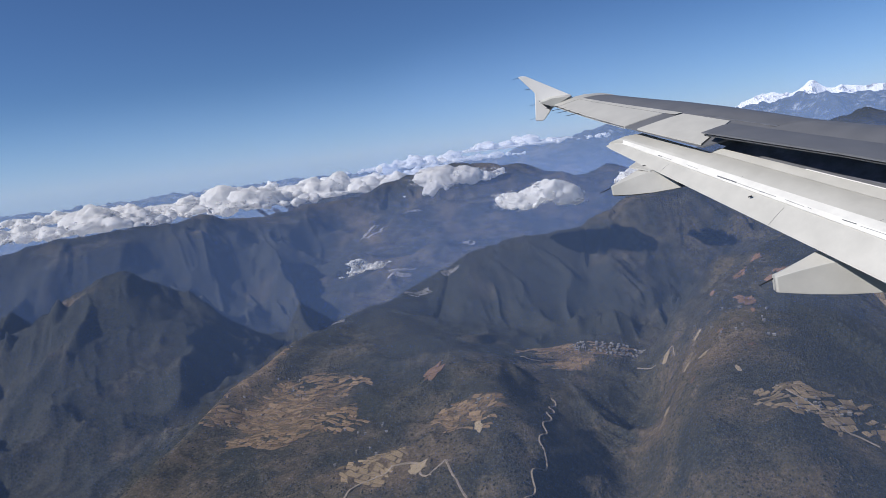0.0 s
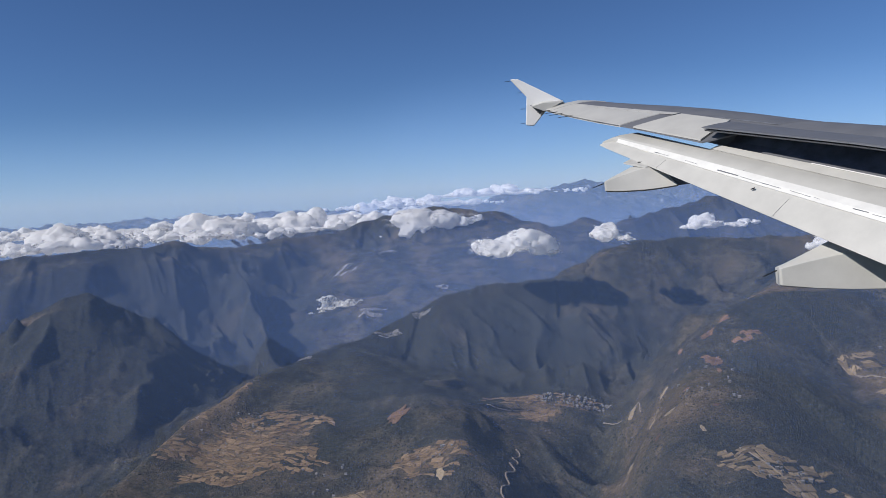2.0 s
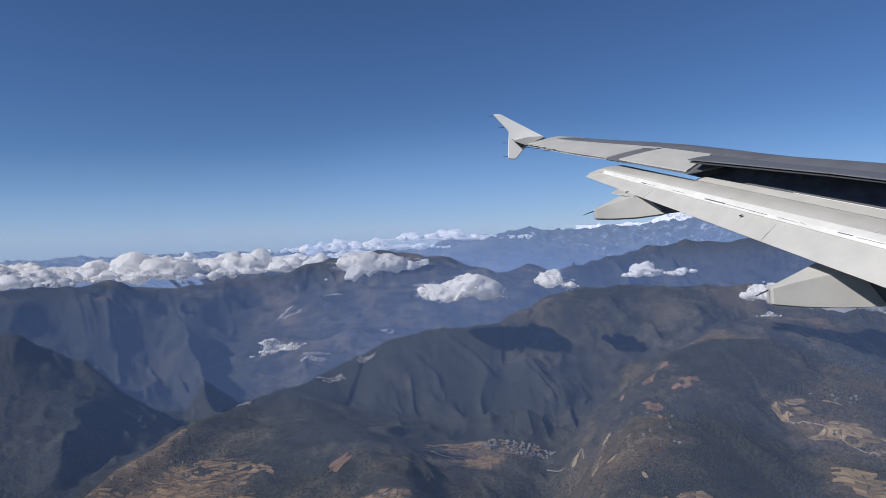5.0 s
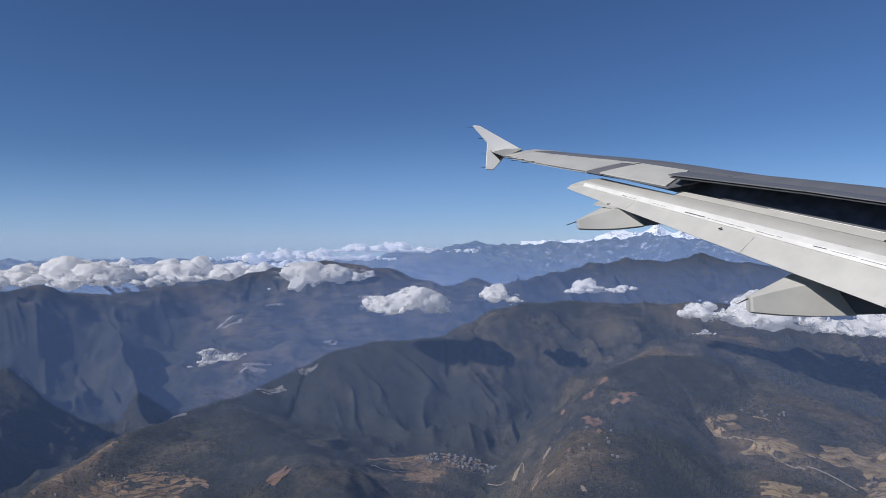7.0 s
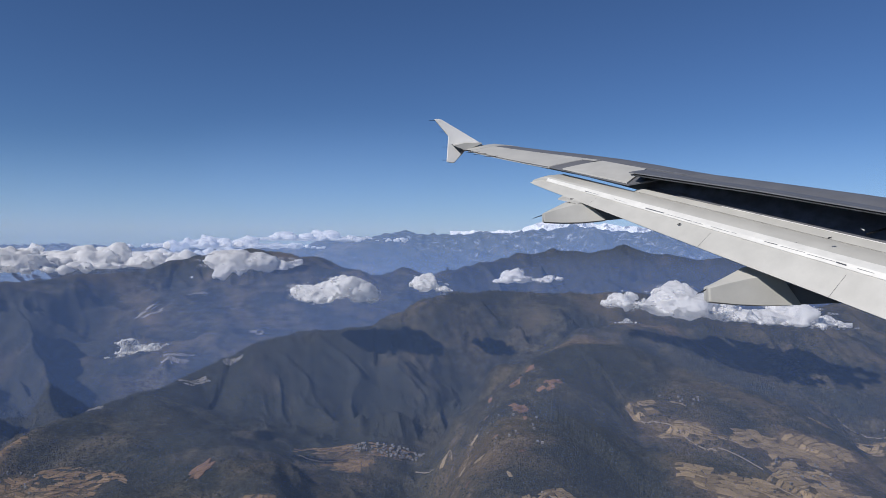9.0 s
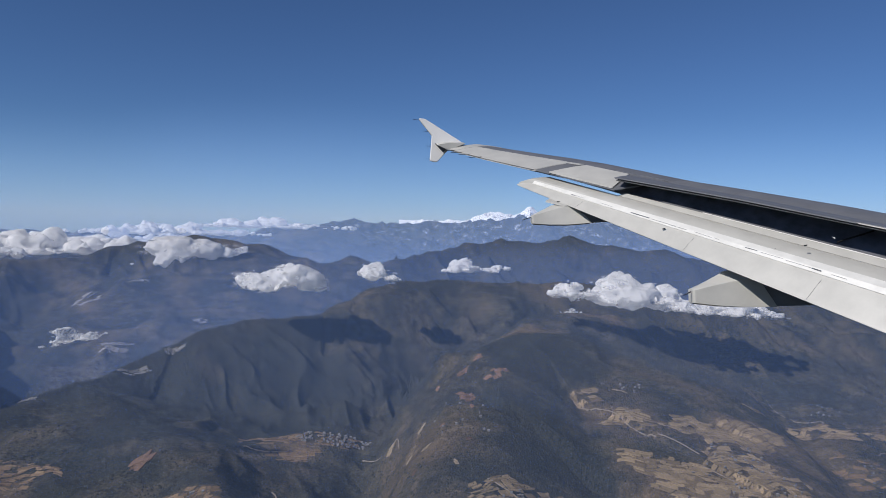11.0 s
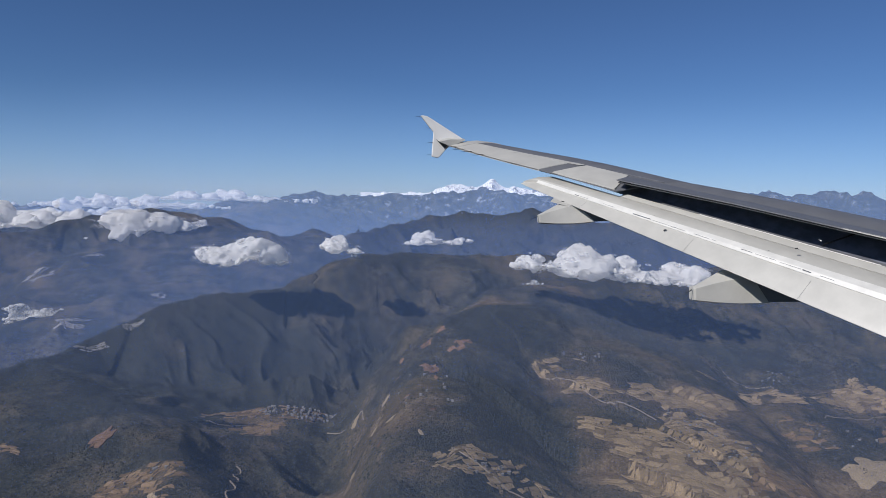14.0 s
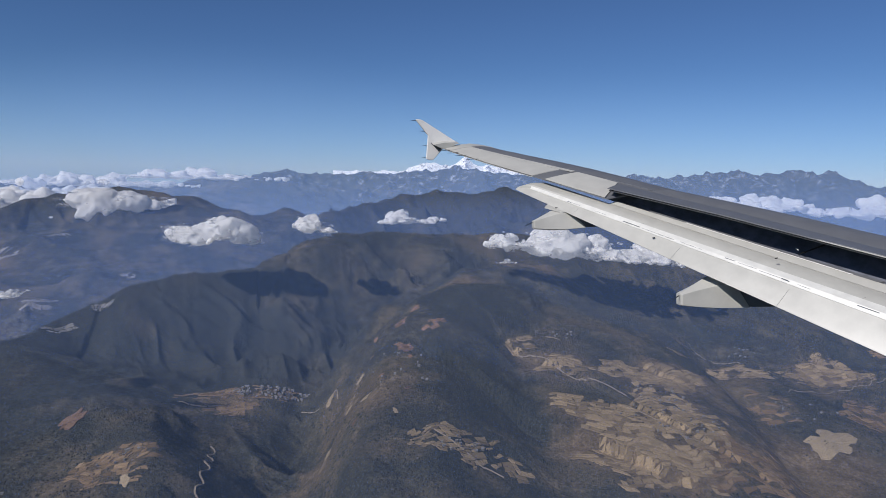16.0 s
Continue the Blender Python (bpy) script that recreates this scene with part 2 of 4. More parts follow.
def vnoise(x, y, seed=0):
    ix, iy = np.floor(x).astype(np.int64), np.floor(y).astype(np.int64)
    fx, fy = x - ix, y - iy
    u, v = fx * fx * fx * (fx * (fx * 6 - 15) + 10), fy * fy * fy * (fy * (fy * 6 - 15) + 10)
    a, b = lattice(ix, iy, seed), lattice(ix + 1, iy, seed)
    c, d = lattice(ix, iy + 1, seed), lattice(ix + 1, iy + 1, seed)
    return (a + (b - a) * u) * (1 - v) + (c + (d - c) * u) * v


def ridged(x, y, octaves, seed=0):
    total, amp, weight = 0, 0.5, 1.0
    for k in range(octaves):
        n = 1 - np.abs(2 * vnoise(x, y, seed + k) - 1)
        n = n * n
        total = total + n * amp * weight
        weight = np.clip(n * 1.6, 0.15, 1)
        x, y, amp = x * 2.03 + 17.3, y * 2.03 + 5.1, amp * 0.5
    return total


def fbm(x, y, octaves, seed=0):
    total, amp = 0, 0.5
    for k in range(octaves):
        total = total + (vnoise(x, y, seed + k) - 0.5) * amp
        x, y, amp = x * 2.07 + 3.7, y * 2.07 + 11.9, amp * 0.5
    return total


# crest lines: metres east, metres ahead, height; then the fall per metre away from the crest
NEAR_RIDGE = ([(-337, 300, -225), (-305, 400, -208), (-295, 470, -196), (-287, 540, -187), (-267, 610, -174), (-236, 680, -171), (-212, 720, -167), (-172, 770, -161), (-123, 800, -147), (-98, 815, -133), (-37, 845, -122), (29, 865, -124), (58, 885, -110), (104, 905, -91), (161, 925, -83), (219, 936, -85), (269, 936, -85), (342, 930, -90), (439, 930, -90)], 0.52)
RIDGE_SPUR = ([(-193, 700, -169), (-115, 560, -166), (-46, 430, -164), (-17, 300, -186)], 0.25)
MIDDLE_SPUR = ([(70, 330, -172), (86, 390, -158), (103, 450, -151), (127, 520, -144), (138, 560, -135), (171, 600, -119), (213, 650, -109), (267, 700, -103), (331, 760, -104), (418, 820, -106)], 0.44)
EAST_SHOULDER = ([(267, 700, -106), (336, 730, -110), (470, 800, -102), (640, 880, -95), (900, 880, -88), (1300, 780, -80)], 0.3)
FIELD_SHELF = ([(254, 440, -182), (340, 500, -192), (520, 555, -196), (745, 560, -185), (1000, 520, -170)], 0.12)
VALLEY_WALL = ([(-893, 760, -85), (-760, 870, -76), (-680, 930, -69), (-639, 1000, -72), (-607, 1040, -78), (-586, 1080, -71), (-573, 1130, -85), (-531, 1230, -90), (-453, 1320, -84), (-347, 1400, -68), (-304, 1430, -56), (-259, 1450, -48), (-211, 1455, -44), (-162, 1455, -51), (-113, 1455, -56), (-65, 1448, -69), (0, 1400, -90), (50, 1340, -112)], 0.38)
PYRAMID_PEAK = ([(-699, 690, -182), (-657, 700, -163), (-614, 715, -143), (-582, 720, -127), (-528, 725, -105), (-511, 730, -104), (-479, 745, -125), (-448, 755, -141), (-415, 762, -165), (-382, 765, -196), (-357, 760, -240)], 0.72)
PYRAMID_SADDLE = ([(-511, 730, -108), (-560, 850, -150), (-640, 985, -90)], 0.6)
MIDDLE_RANGE = ([(120, 1300, -118), (210, 1420, -88), (336, 1620, -74), (466, 1740, -57), (551, 1720, -48), (621, 1660, -49), (676, 1580, -36), (734, 1520, -44), (798, 1430, -57), (850, 1360, -66), (1112, 1200, -72)], 0.3)
LINK_RIDGE = ([(-105, 1441, -60), (-40, 1800, -50), (60, 2300, -32), (150, 2900, -14), (285, 3592, 18)], 0.2)
LOW_RIDGE = ([(20, 1520, -108), (60, 1700, -90), (110, 1900, -80), (260, 2300, -62)], 0.25)
FAR_RANGE = ([(-206, 2700, -91), (-84, 2990, -82), (14, 3250, -78), (155, 3450, -44), (230, 3500, -60), (345, 3590, -10), (460, 3590, -33), (640, 3580, -6), (789, 3560, -9), (974, 3560, 12), (1081, 3500, 10), (1245, 3440, 25), (1415, 3400, 19), (1700, 3380, 5), (2016, 3360, 10), (2243, 3330, 24), (2403, 3290, 2), (2737, 3240, 46), (2903, 3200, 24), (3276, 3100, 56)], 0.22)
CRESTS = [NEAR_RIDGE, RIDGE_SPUR, MIDDLE_SPUR, EAST_SHOULDER, FIELD_SHELF, VALLEY_WALL, PYRAMID_PEAK, PYRAMID_SADDLE, MIDDLE_RANGE, LINK_RIDGE, LOW_RIDGE, FAR_RANGE]



def crest_height(x, y, line, fall):
    best, away = np.full(x.shape, -1e4), np.zeros(x.shape)
    for (x0, y0, z0), (x1, y1, z1) in zip(line, line[1:]):
        dx, dy = x1 - x0, y1 - y0
        u = np.clip(((x - x0) * dx + (y - y0) * dy) / (dx * dx + dy * dy), 0, 1)
        d = np.hypot(x - x0 - u * dx, y - y0 - u * dy)
        h = z0 + u * (z1 - z0) - fall * (np.sqrt(d * d + 12 * 12) - 12)
        away = np.where(h > best, d, away)
        best = np.maximum(best, h)
    return best, away


def spurs(x, y, line, away, wide, deep, seed):
    """Side ridges and gullies that run down from a crest."""
    ax, ay = line[-1][0] - line[0][0], line[-1][1] - line[0][1]
    n = math.hypot(ax, ay)
    ax, ay = ax / n, ay / n
    s, t = x * ax + y * ay, x * ay - y * ax
    fork = ridged(s / wide + 0.9 * fbm(t / wide / 1.6, s / wide / 1.6, 3, seed + 5), t / (2.1 * wide), 4, seed)
    return deep * (fork - 0.62) * np.clip(away / (1.1 * wide), 0.06, 1)


# breadth and depth of the side ridges of each crest
SPURS = [(66, 38), (48, 20), (58, 34), (60, 30), (60, 8), (115, 92), (58, 46), (60, 36), (120, 74), (130, 50), (110, 50), (150, 70)]
RAVINES = [
    ([(150, 800), (95, 690), (72, 600), (60, 500), (40, 400), (30, 320)], 52, 42),
    ([(240, 520), (218, 462), (204, 415), (198, 372), (190, 320)], 9, 12),
    ([(490, 595), (428, 492), (428, 440), (402, 385), (385, 325)], 18, 18),
]


def raw_height(x, y):
    r = np.hypot(x, y)
    wx, wy = x + 34 * fbm(x / 120, y / 120, 3, 40), y + 34 * fbm(x / 120, y / 120, 3, 50)
    z = -290 + 190 * np.clip((r - 900) / 3700, 0, 1)
    k = 2.5 + r * 0.002
    # gentler ground under the terraces and the village
    calm = np.exp(-((x - 300) / 150) ** 2 - ((y - 410) / 115) ** 2) + np.exp(-((x - 15) / 60) ** 2 - ((y - 600) / 50) ** 2)
    calm = calm + np.exp(-((x + 250) / 90) ** 2 - ((y - 480) / 150) ** 2)
    rough = 1 - 0.8 * np.clip(calm * 1.3, 0, 1)
    for n, (line, fall) in enumerate(CRESTS):
        h, away = crest_height(wx, wy, line, fall)
        wide, deep = SPURS[n]
        if n == 0:
            # the outer flank of the near ridge drops steeply into the deep valley
            ridge_x = np.interp(wy, [p[1] for p in line[:11]], [p[0] for p in line[:11]])
            h = h - 0.75 * np.clip(ridge_x - 5 - wx, 0, 140) * np.clip((840 - wy) / 120, 0, 1)
        carve = rough
        if n == 2:
            # the spur leans: a broad, even slope runs down from it to the terraces
            ridge_x = np.interp(wy, [p[1] for p in line], [p[0] for p in line])
            lee = np.clip((wx - ridge_x + 10) / 50, 0, 1)
            h = h + 0.17 * lee * away
            carve = rough * (1 - 0.75 * lee)
        h = h + carve * spurs(0.5 * (x + wx), 0.5 * (y + wy), line, away, wide, deep, 60 + 7 * n)
        m = np.maximum(z, h)
        z = m + k * np.log(np.exp((z - m) / k) + np.exp((h - m) / k))
    for line, deep, wide in RAVINES:
        d = -crest_height(wx, wy, [(a, b, 0) for a, b in line], 1.0)[0]
        z = z - deep * np.exp(-1.25 * np.sqrt((d / wide) ** 2 + 0.015))
    grow = np.clip(r / 800, 0.6, 1.25)
    gully = ridged(wx / 150, wy / 150, 5, 3) - 0.72
    z = z + grow * (10 * (ridged(x / 240, y / 240, 4, 23) - 0.7) + 17 * rough * gully + 3 * fbm(x / 24, y / 24, 4, 9))
    z = z + np.clip((r - 2300) / 900, 0, 1) * (50 * (ridged(x / 180, y / 180, 5, 84) - 0.72) + 16 * fbm(x / 60, y / 60, 3, 33))
    return z


# crest points whose height is known: the carved relief is lifted back to them
PINS = np.array([p for line in (NEAR_RIDGE, MIDDLE_SPUR, VALLEY_WALL, PYRAMID_PEAK, MIDDLE_RANGE, FAR_RANGE) for p in line[0]], dtype=float)
LIFT = PINS[:, 2] - raw_height(PINS[:, 0], PINS[:, 1])


def height(x, y):
    total, weight = np.zeros(np.shape(x)), np.full(np.shape(x), 0.2)
    for (px, py, _), lift in zip(PINS, LIFT):
        w = np.exp(-((x - px) ** 2 + (y - py) ** 2) / (20 + 0.045 * math.hypot(px, py)) ** 2)
        total, weight = total + w * lift, weight + w
    return raw_height(x, y) + 1.1 * total / weight


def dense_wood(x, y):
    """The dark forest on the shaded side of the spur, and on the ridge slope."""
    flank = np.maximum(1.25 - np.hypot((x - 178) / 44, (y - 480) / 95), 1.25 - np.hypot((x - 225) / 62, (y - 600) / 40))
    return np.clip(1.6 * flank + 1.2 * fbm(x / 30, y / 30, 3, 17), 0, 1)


def darkened_wood(x, y):
    """Where the forest colour is darkened: round the pyramid peak, in the deep valley and on the slopes round the
    village.
    """
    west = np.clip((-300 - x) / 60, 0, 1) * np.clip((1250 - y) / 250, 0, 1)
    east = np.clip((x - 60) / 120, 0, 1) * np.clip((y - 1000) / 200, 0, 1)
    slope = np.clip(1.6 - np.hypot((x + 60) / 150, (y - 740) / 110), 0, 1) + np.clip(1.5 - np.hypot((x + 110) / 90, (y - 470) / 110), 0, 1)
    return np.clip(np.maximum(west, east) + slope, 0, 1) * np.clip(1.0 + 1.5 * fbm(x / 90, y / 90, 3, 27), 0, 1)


def dryness(x, y):
    """Where scrub and bare ground take over from forest."""
    total = np.zeros(np.shape(x))
    for cx, cy, rx, ry in ((275, 398, 95, 72), (325, 472, 75, 34), (264, 515, 40, 24), (482, 532, 42, 32), (405, 375, 90, 60), (602, 543, 60, 32), (558, 440, 55, 48), (-572, 706, 36, 9), (0, 600, 45, 32), (90, 455, 36, 88), (225, 655, 40, 16), (330, 740, 60, 14), (-225, 505, 45, 34), (-285, 560, 16, 60), (-125, 392, 40, 26), (-71, 436, 34, 24)):
        total = np.maximum(total, 1.5 - np.hypot((x - cx) / rx, (y - cy) / ry))
    return np.clip(total + 2.2 * fbm(x / 45, y / 45, 5, 91) - 0.35 - 1.3 * dense_wood(x, y), 0, 1)

def grid_mesh(name, verts, quads, mat):
    me = bpy.data.meshes.new(name)
    me.vertices.add(len(verts))
    me.vertices.foreach_set("co", np.ascontiguousarray(verts, dtype=np.float32).ravel())
    k = quads.shape[1]
    me.loops.add(quads.size)
    me.loops.foreach_set("vertex_index", quads.ravel().astype(np.int32))
    me.polygons.add(len(quads))
    me.polygons.foreach_set("loop_start", np.arange(0, quads.size, k, dtype=np.int32))
    me.polygons.foreach_set("use_smooth", np.ones(len(quads), dtype=bool))
    me.update(calc_edges=True)
    me.validate()
    me.materials.append(mat)
    return new(name, me)


SURFACE = {}


def build_ground():
    front = np.radians(np.linspace(-50, 56, 1000))
    back = np.radians(np.linspace(56, 310, 80)[1:-1])
    ang = np.concatenate([front, back])
    rad = np.concatenate([[0.01, 60, 140, 220], np.geomspace(280, 4850, 560)])
    a, r = np.meshgrid(ang, rad)
    x, y = r * np.sin(a), r * np.cos(a)
    z = height(x, y)
    SURFACE["z"], SURFACE["a"], SURFACE["r"] = z[4:, :1000], front, rad[4:]
    n, m = len(ang), len(rad)
    verts = np.stack([x, y, z], -1).reshape(-1, 3)
    i = np.arange(m - 1)[:, None] * n
    j = np.arange(n)[None, :]
    jn = (j + 1) % n
    quads = np.stack([i + j, i + n + j, i + n + jn, i + jn], -1).reshape(-1, 4)[:, ::-1]
    ob = grid_mesh("ground", verts, quads, HILL)
    ob.data.attributes.new("wood", "FLOAT", "POINT").data.foreach_set("value", np.maximum(darkened_wood(x, y), dense_wood(x, y)).astype(np.float32).ravel())
    ob.data.attributes.new("dry", "FLOAT", "POINT").data.foreach_set("value", dryness(x, y).astype(np.float32).ravel())
    return tagged(ob, "wooded brown and dark green mountain slopes with deep valleys", "mountains", kind="structure")


build_ground()


def build_snow_range(xs, bend, peaks, base, seed, label):
    rows = 60
    x = np.linspace(*xs, 700)
    top = np.full(x.shape, float(base))
    for px, pz, pw in peaks:
        top += pz * np.exp(-((x - px) / pw) ** 2)
    top += 22 * fbm(x / 130, x * 0 + 0.3, 6, seed) + 22 * (ridged(x / 90, x * 0 + 0.7, 6, seed + 2) - 0.7)
    u = np.linspace(0, 1, rows)
    X, U = np.meshgrid(x, u)
    Y = bend(X) - 320 * U + 90 * U * fbm(X / 45, U * 3, 4, seed + 9)
    Z = np.meshgrid(top, u)[0] - 260 * U ** 0.9 + 80 * np.clip(U * 5, 0, 1) * (ridged(X / 75 + U, U * 3.2, 5, seed + 4) - 0.7)
    verts = np.stack([X, Y, Z], -1).reshape(-1, 3)
    n = len(x)
    i = np.arange(rows - 1)[:, None] * n
    j = np.arange(n - 1)[None, :]
    quads = np.stack([i + j, i + n + j, i + n + j + 1, i + j + 1], -1).reshape(-1, 4)
    ob = grid_mesh("snow_mountains", verts, quads, SNOW)
    return tagged(ob, label, "mountains", kind="structure")


build_snow_range((700, 2300), lambda x: 4640 - 0.10 * (x - 1000) - 0.00006 * (x - 900) ** 2,
                 [(1612, 78, 55), (1540, 40, 70), (1397, 58, 120), (1270, 34, 90), (1700, 40, 110), (1900, 40, 190)], 12, 70, "distant snow-covered mountain range on the horizon")


# An upright see-through sheet added in place of hazy air; casts no shadow.
def haze_sheet(name, line, low, high, mat, label):
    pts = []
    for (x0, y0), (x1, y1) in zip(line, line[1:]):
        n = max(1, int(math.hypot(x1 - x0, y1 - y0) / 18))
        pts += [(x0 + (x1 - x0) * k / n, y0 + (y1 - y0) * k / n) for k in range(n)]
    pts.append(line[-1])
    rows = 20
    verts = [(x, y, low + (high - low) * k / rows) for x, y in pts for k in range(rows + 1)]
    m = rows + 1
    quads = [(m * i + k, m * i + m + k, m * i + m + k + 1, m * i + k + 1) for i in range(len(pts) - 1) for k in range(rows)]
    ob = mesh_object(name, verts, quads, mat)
    # one sunward normal over the whole sheet, so its haze colour lights evenly
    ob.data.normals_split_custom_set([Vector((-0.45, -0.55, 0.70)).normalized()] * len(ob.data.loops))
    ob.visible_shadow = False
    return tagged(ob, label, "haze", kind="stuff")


# added sheets whose blue tint paints aerial haze over all that lies behind
haze_sheet("valley_haze_sheet", [(-450, 60), (-385, 200), (-352, 300), (-320, 400), (-309, 470), (-301, 540), (-281, 612), (-249, 686), (-224, 728), (-183, 782), (-134, 818), (-108, 838), (-47, 872),
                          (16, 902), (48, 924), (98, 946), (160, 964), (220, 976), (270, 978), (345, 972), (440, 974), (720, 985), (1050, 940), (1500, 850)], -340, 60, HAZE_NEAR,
          "sheet painted with thin blue haze behind the ridge")
haze_sheet("middle_haze_sheet", [(-1300, 350), (-900, 600), (-720, 760), (-600, 790), (-500, 800), (-400, 830), (-300, 872), (-200, 890), (-70, 925), (40, 970), (300, 1120), (700, 1150), (1100, 1040), (1500, 900)], -340, 12, HAZE_MID,
          "sheet painted with thin blue haze in front of the middle ranges")
haze_sheet("far_haze_sheet", [(-2200, 1500), (-1500, 1900), (-900, 2050), (-500, 2000), (-250, 1700), (0, 1620), (170, 1650), (380, 1800),
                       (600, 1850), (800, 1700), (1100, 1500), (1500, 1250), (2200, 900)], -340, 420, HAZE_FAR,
          "sheet painted with pale blue haze in front of the distant ranges")

# nearer sheets, bent in rings, tint the slopes with painted haze
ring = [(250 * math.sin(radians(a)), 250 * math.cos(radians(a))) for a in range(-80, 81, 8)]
haze_sheet("air_haze_sheet", ring, -330, 14, HAZE_AIR, "sheet painted with thin blue air haze under the aircraft")
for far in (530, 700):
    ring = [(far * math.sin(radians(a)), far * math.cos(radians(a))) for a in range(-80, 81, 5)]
    haze_sheet("slope_haze_sheet", ring, -230, 0, HAZE_SLOPE, "sheet painted with thin blue haze over the middle slopes")


# ---------- clouds ----------
def ico(level):
    bm = bmesh.new()
    bmesh.ops.create_icosphere(bm, subdivisions=level, radius=1)
    v = np.array([p.co[:] for p in bm.verts])
    f = np.array([[q.index for q in p.verts] for p in bm.faces])
    bm.free()
    return v, f


BALLS = {k: ico(k) for k in (2, 3, 4)}


def billow(ob, h, voxel, seed, scales=3):
    """Melts the balls into one billowing skin, at three scales."""
    m = ob.modifiers.new("skin", "REMESH")
    m.mode, m.voxel_size, m.use_smooth_shade = "VOXEL", voxel, True
    for k, (scale, strength) in enumerate(((0.7, 0.50), (0.26, 0.13), (0.11, 0.06))[:scales]):
        t = bpy.data.textures.new("billow", "CLOUDS")
        t.noise_scale, t.noise_depth, t.noise_basis = h * scale, 3, "VORONOI_F2" if k == 1 else "BLENDER_ORIGINAL"
        d = ob.modifiers.new("billow", "DISPLACE")
        d.texture, d.texture_coords, d.strength, d.mid_level = t, "LOCAL", h * strength * (-1 if k == 1 else 1), 0.5


def cloud(centre, size, count, seed, label="white cumulus cloud with a ragged edge", lift=0.0, fringe=True):
    rnd = random.Random(seed)
    w, d, h = size
    cores = []
    for i in range(int(count * 1.5)):
        a = rnd.uniform(-1, 1)
        b = rnd.uniform(-1, 1) * math.sqrt(1 - a * a)
        edge = max(1 - (a * a + b * b), 0) ** 0.8 * (0.55 + 0.5 * math.sin(a * 4.3 + seed * 1.7 + 1.5 * math.sin(a * 9 + seed)))
        rad = h * (0.08 + 0.29 * edge) * rnd.uniform(0.7, 1.15) * (1.2 if centre[1] > 1200 else 1.0)
        c = (a * w / 2, b * d / 2, rad * 0.4 + rnd.uniform(0, 1) * edge * (h - rad) * 0.8 + lift * a * w)
        cores.append((c, rad, 4 if rad > h * 0.25 else 3))
    for c, rad, _ in list(cores):
        for _ in range(3):
            g = Vector((rnd.gauss(0, 1), rnd.gauss(0, 1), abs(rnd.gauss(0, 1)) * 0.8 + 0.05)).normalized() * rad * rnd.uniform(0.55, 0.9)
            cores.append(((c[0] + g.x * 1.3, c[1] + g.y * 1.2, c[2] + g.z), rad * rnd.uniform(0.3, 0.5), 3))
    def gather(grow):
        ball, bf = BALLS[3]
        base = ball * np.array([w * 0.38, d * 0.34, h * 0.11]) * grow
        base[:, 2] += h * 0.12 + lift * base[:, 0]
        verts, faces, at = [base], [bf], len(ball)
        for c, rad, _ in cores:
            ball, bf = BALLS[2]
            v = ball * rad * grow * np.array([1.7, 1.5, 0.85]) + np.array(c)
            under = v[:, 2] < lift * c[0]
            v[under, 2] = lift * c[0] + (v[under, 2] - lift * c[0]) * 0.4
            verts.append(v)
            faces.append(bf + at)
            at += len(v)
        return np.concatenate(verts), np.concatenate(faces)

    v, f = gather(1.0)
    ob = grid_mesh("cloud", v, f, CLOUD if size[0] > 45 else WISP)
    billow(ob, h, h / (19 if centre[1] < 1200 else 15), seed)
    ob.matrix_basis = Matrix.Translation(centre)
    if fringe:
        # loose tufts torn from the edge
        ball, bf = BALLS[2]
        verts, faces = [], []
        for k in range(int(len(cores) * 1.6)):
            c, rad, _ = rnd.choice(cores)
            way = Vector((rnd.gauss(0, 1.2), rnd.gauss(0, 1), rnd.gauss(-0.1, 0.6))).normalized() * rad * rnd.uniform(0.9, 1.75)
            size = rad * rnd.uniform(0.06, 0.3)
            v = ball * size * np.array([rnd.uniform(1.2, 3.2), 1.5, rnd.uniform(0.4, 0.9)]) + np.array([c[0] + way.x * 1.7, c[1] + way.y * 1.5, max(c[2] + way.z * 0.85, lift * c[0] - h * 0.12)])
            verts.append(v)
            faces.append(bf + k * len(ball))
        wisp = grid_mesh("wisp", np.concatenate(verts), np.concatenate(faces), VEIL)
        t = bpy.data.textures.new("tatters", "CLOUDS")
        t.noise_scale, t.noise_depth = h * 0.12, 3
        dm = wisp.modifiers.new("tatters", "DISPLACE")
        dm.texture, dm.texture_coords, dm.strength, dm.mid_level = t, "LOCAL", h * 0.16, 0.5
        wisp.parent = ob
        wisp["label"] = "thin ragged tufts at the edge of the cloud"
        wisp["kind"] = "stuff"
    return tagged(ob, label, "cloud", "clouds")


NEAR_CLOUDS = [
    ((-16, 800, -82), (92, 46, 40), 34, 0.0),
    ((96, 795, -69), (46, 34, 30), 16, -0.1),
    ((285, 1060, -80), (112, 60, 26), 24, 0.0),
    ((392, 660, -87), (270, 84, 38), 96, -0.05),
    ((-220, 1392, -97), (250, 90, 58), 44, 0.10),
    ((-150, 512, -90), (44, 20, 13), 12, 0.12),
    ((268, 632, -88), (22, 12, 6), 6, 0.0),
]
CLOUD_DECK = [
    ((-960, 1230, -88), (420, 260, 58), 60, 0.0),
    ((-740, 1480, -90), (420, 260, 60), 60, 0.0),
    ((-520, 1660, -92), (360, 240, 62), 54, 0.0),
    ((-1150, 1700, -84), (800, 300, 44), 70, 0.0),
    ((-620, 2000, -80), (760, 300, 48), 64, 0.0),
    ((-390, 2300, -62), (640, 300, 48), 54, 0.0),
    ((-90, 2760, -44), (700, 300, 52), 54, 0.0),
    ((1500, 1720, -85), (640, 420, 66), 60, 0.0),
    ((1800, 1420, -85), (560, 420, 66), 50, 0.0),
]
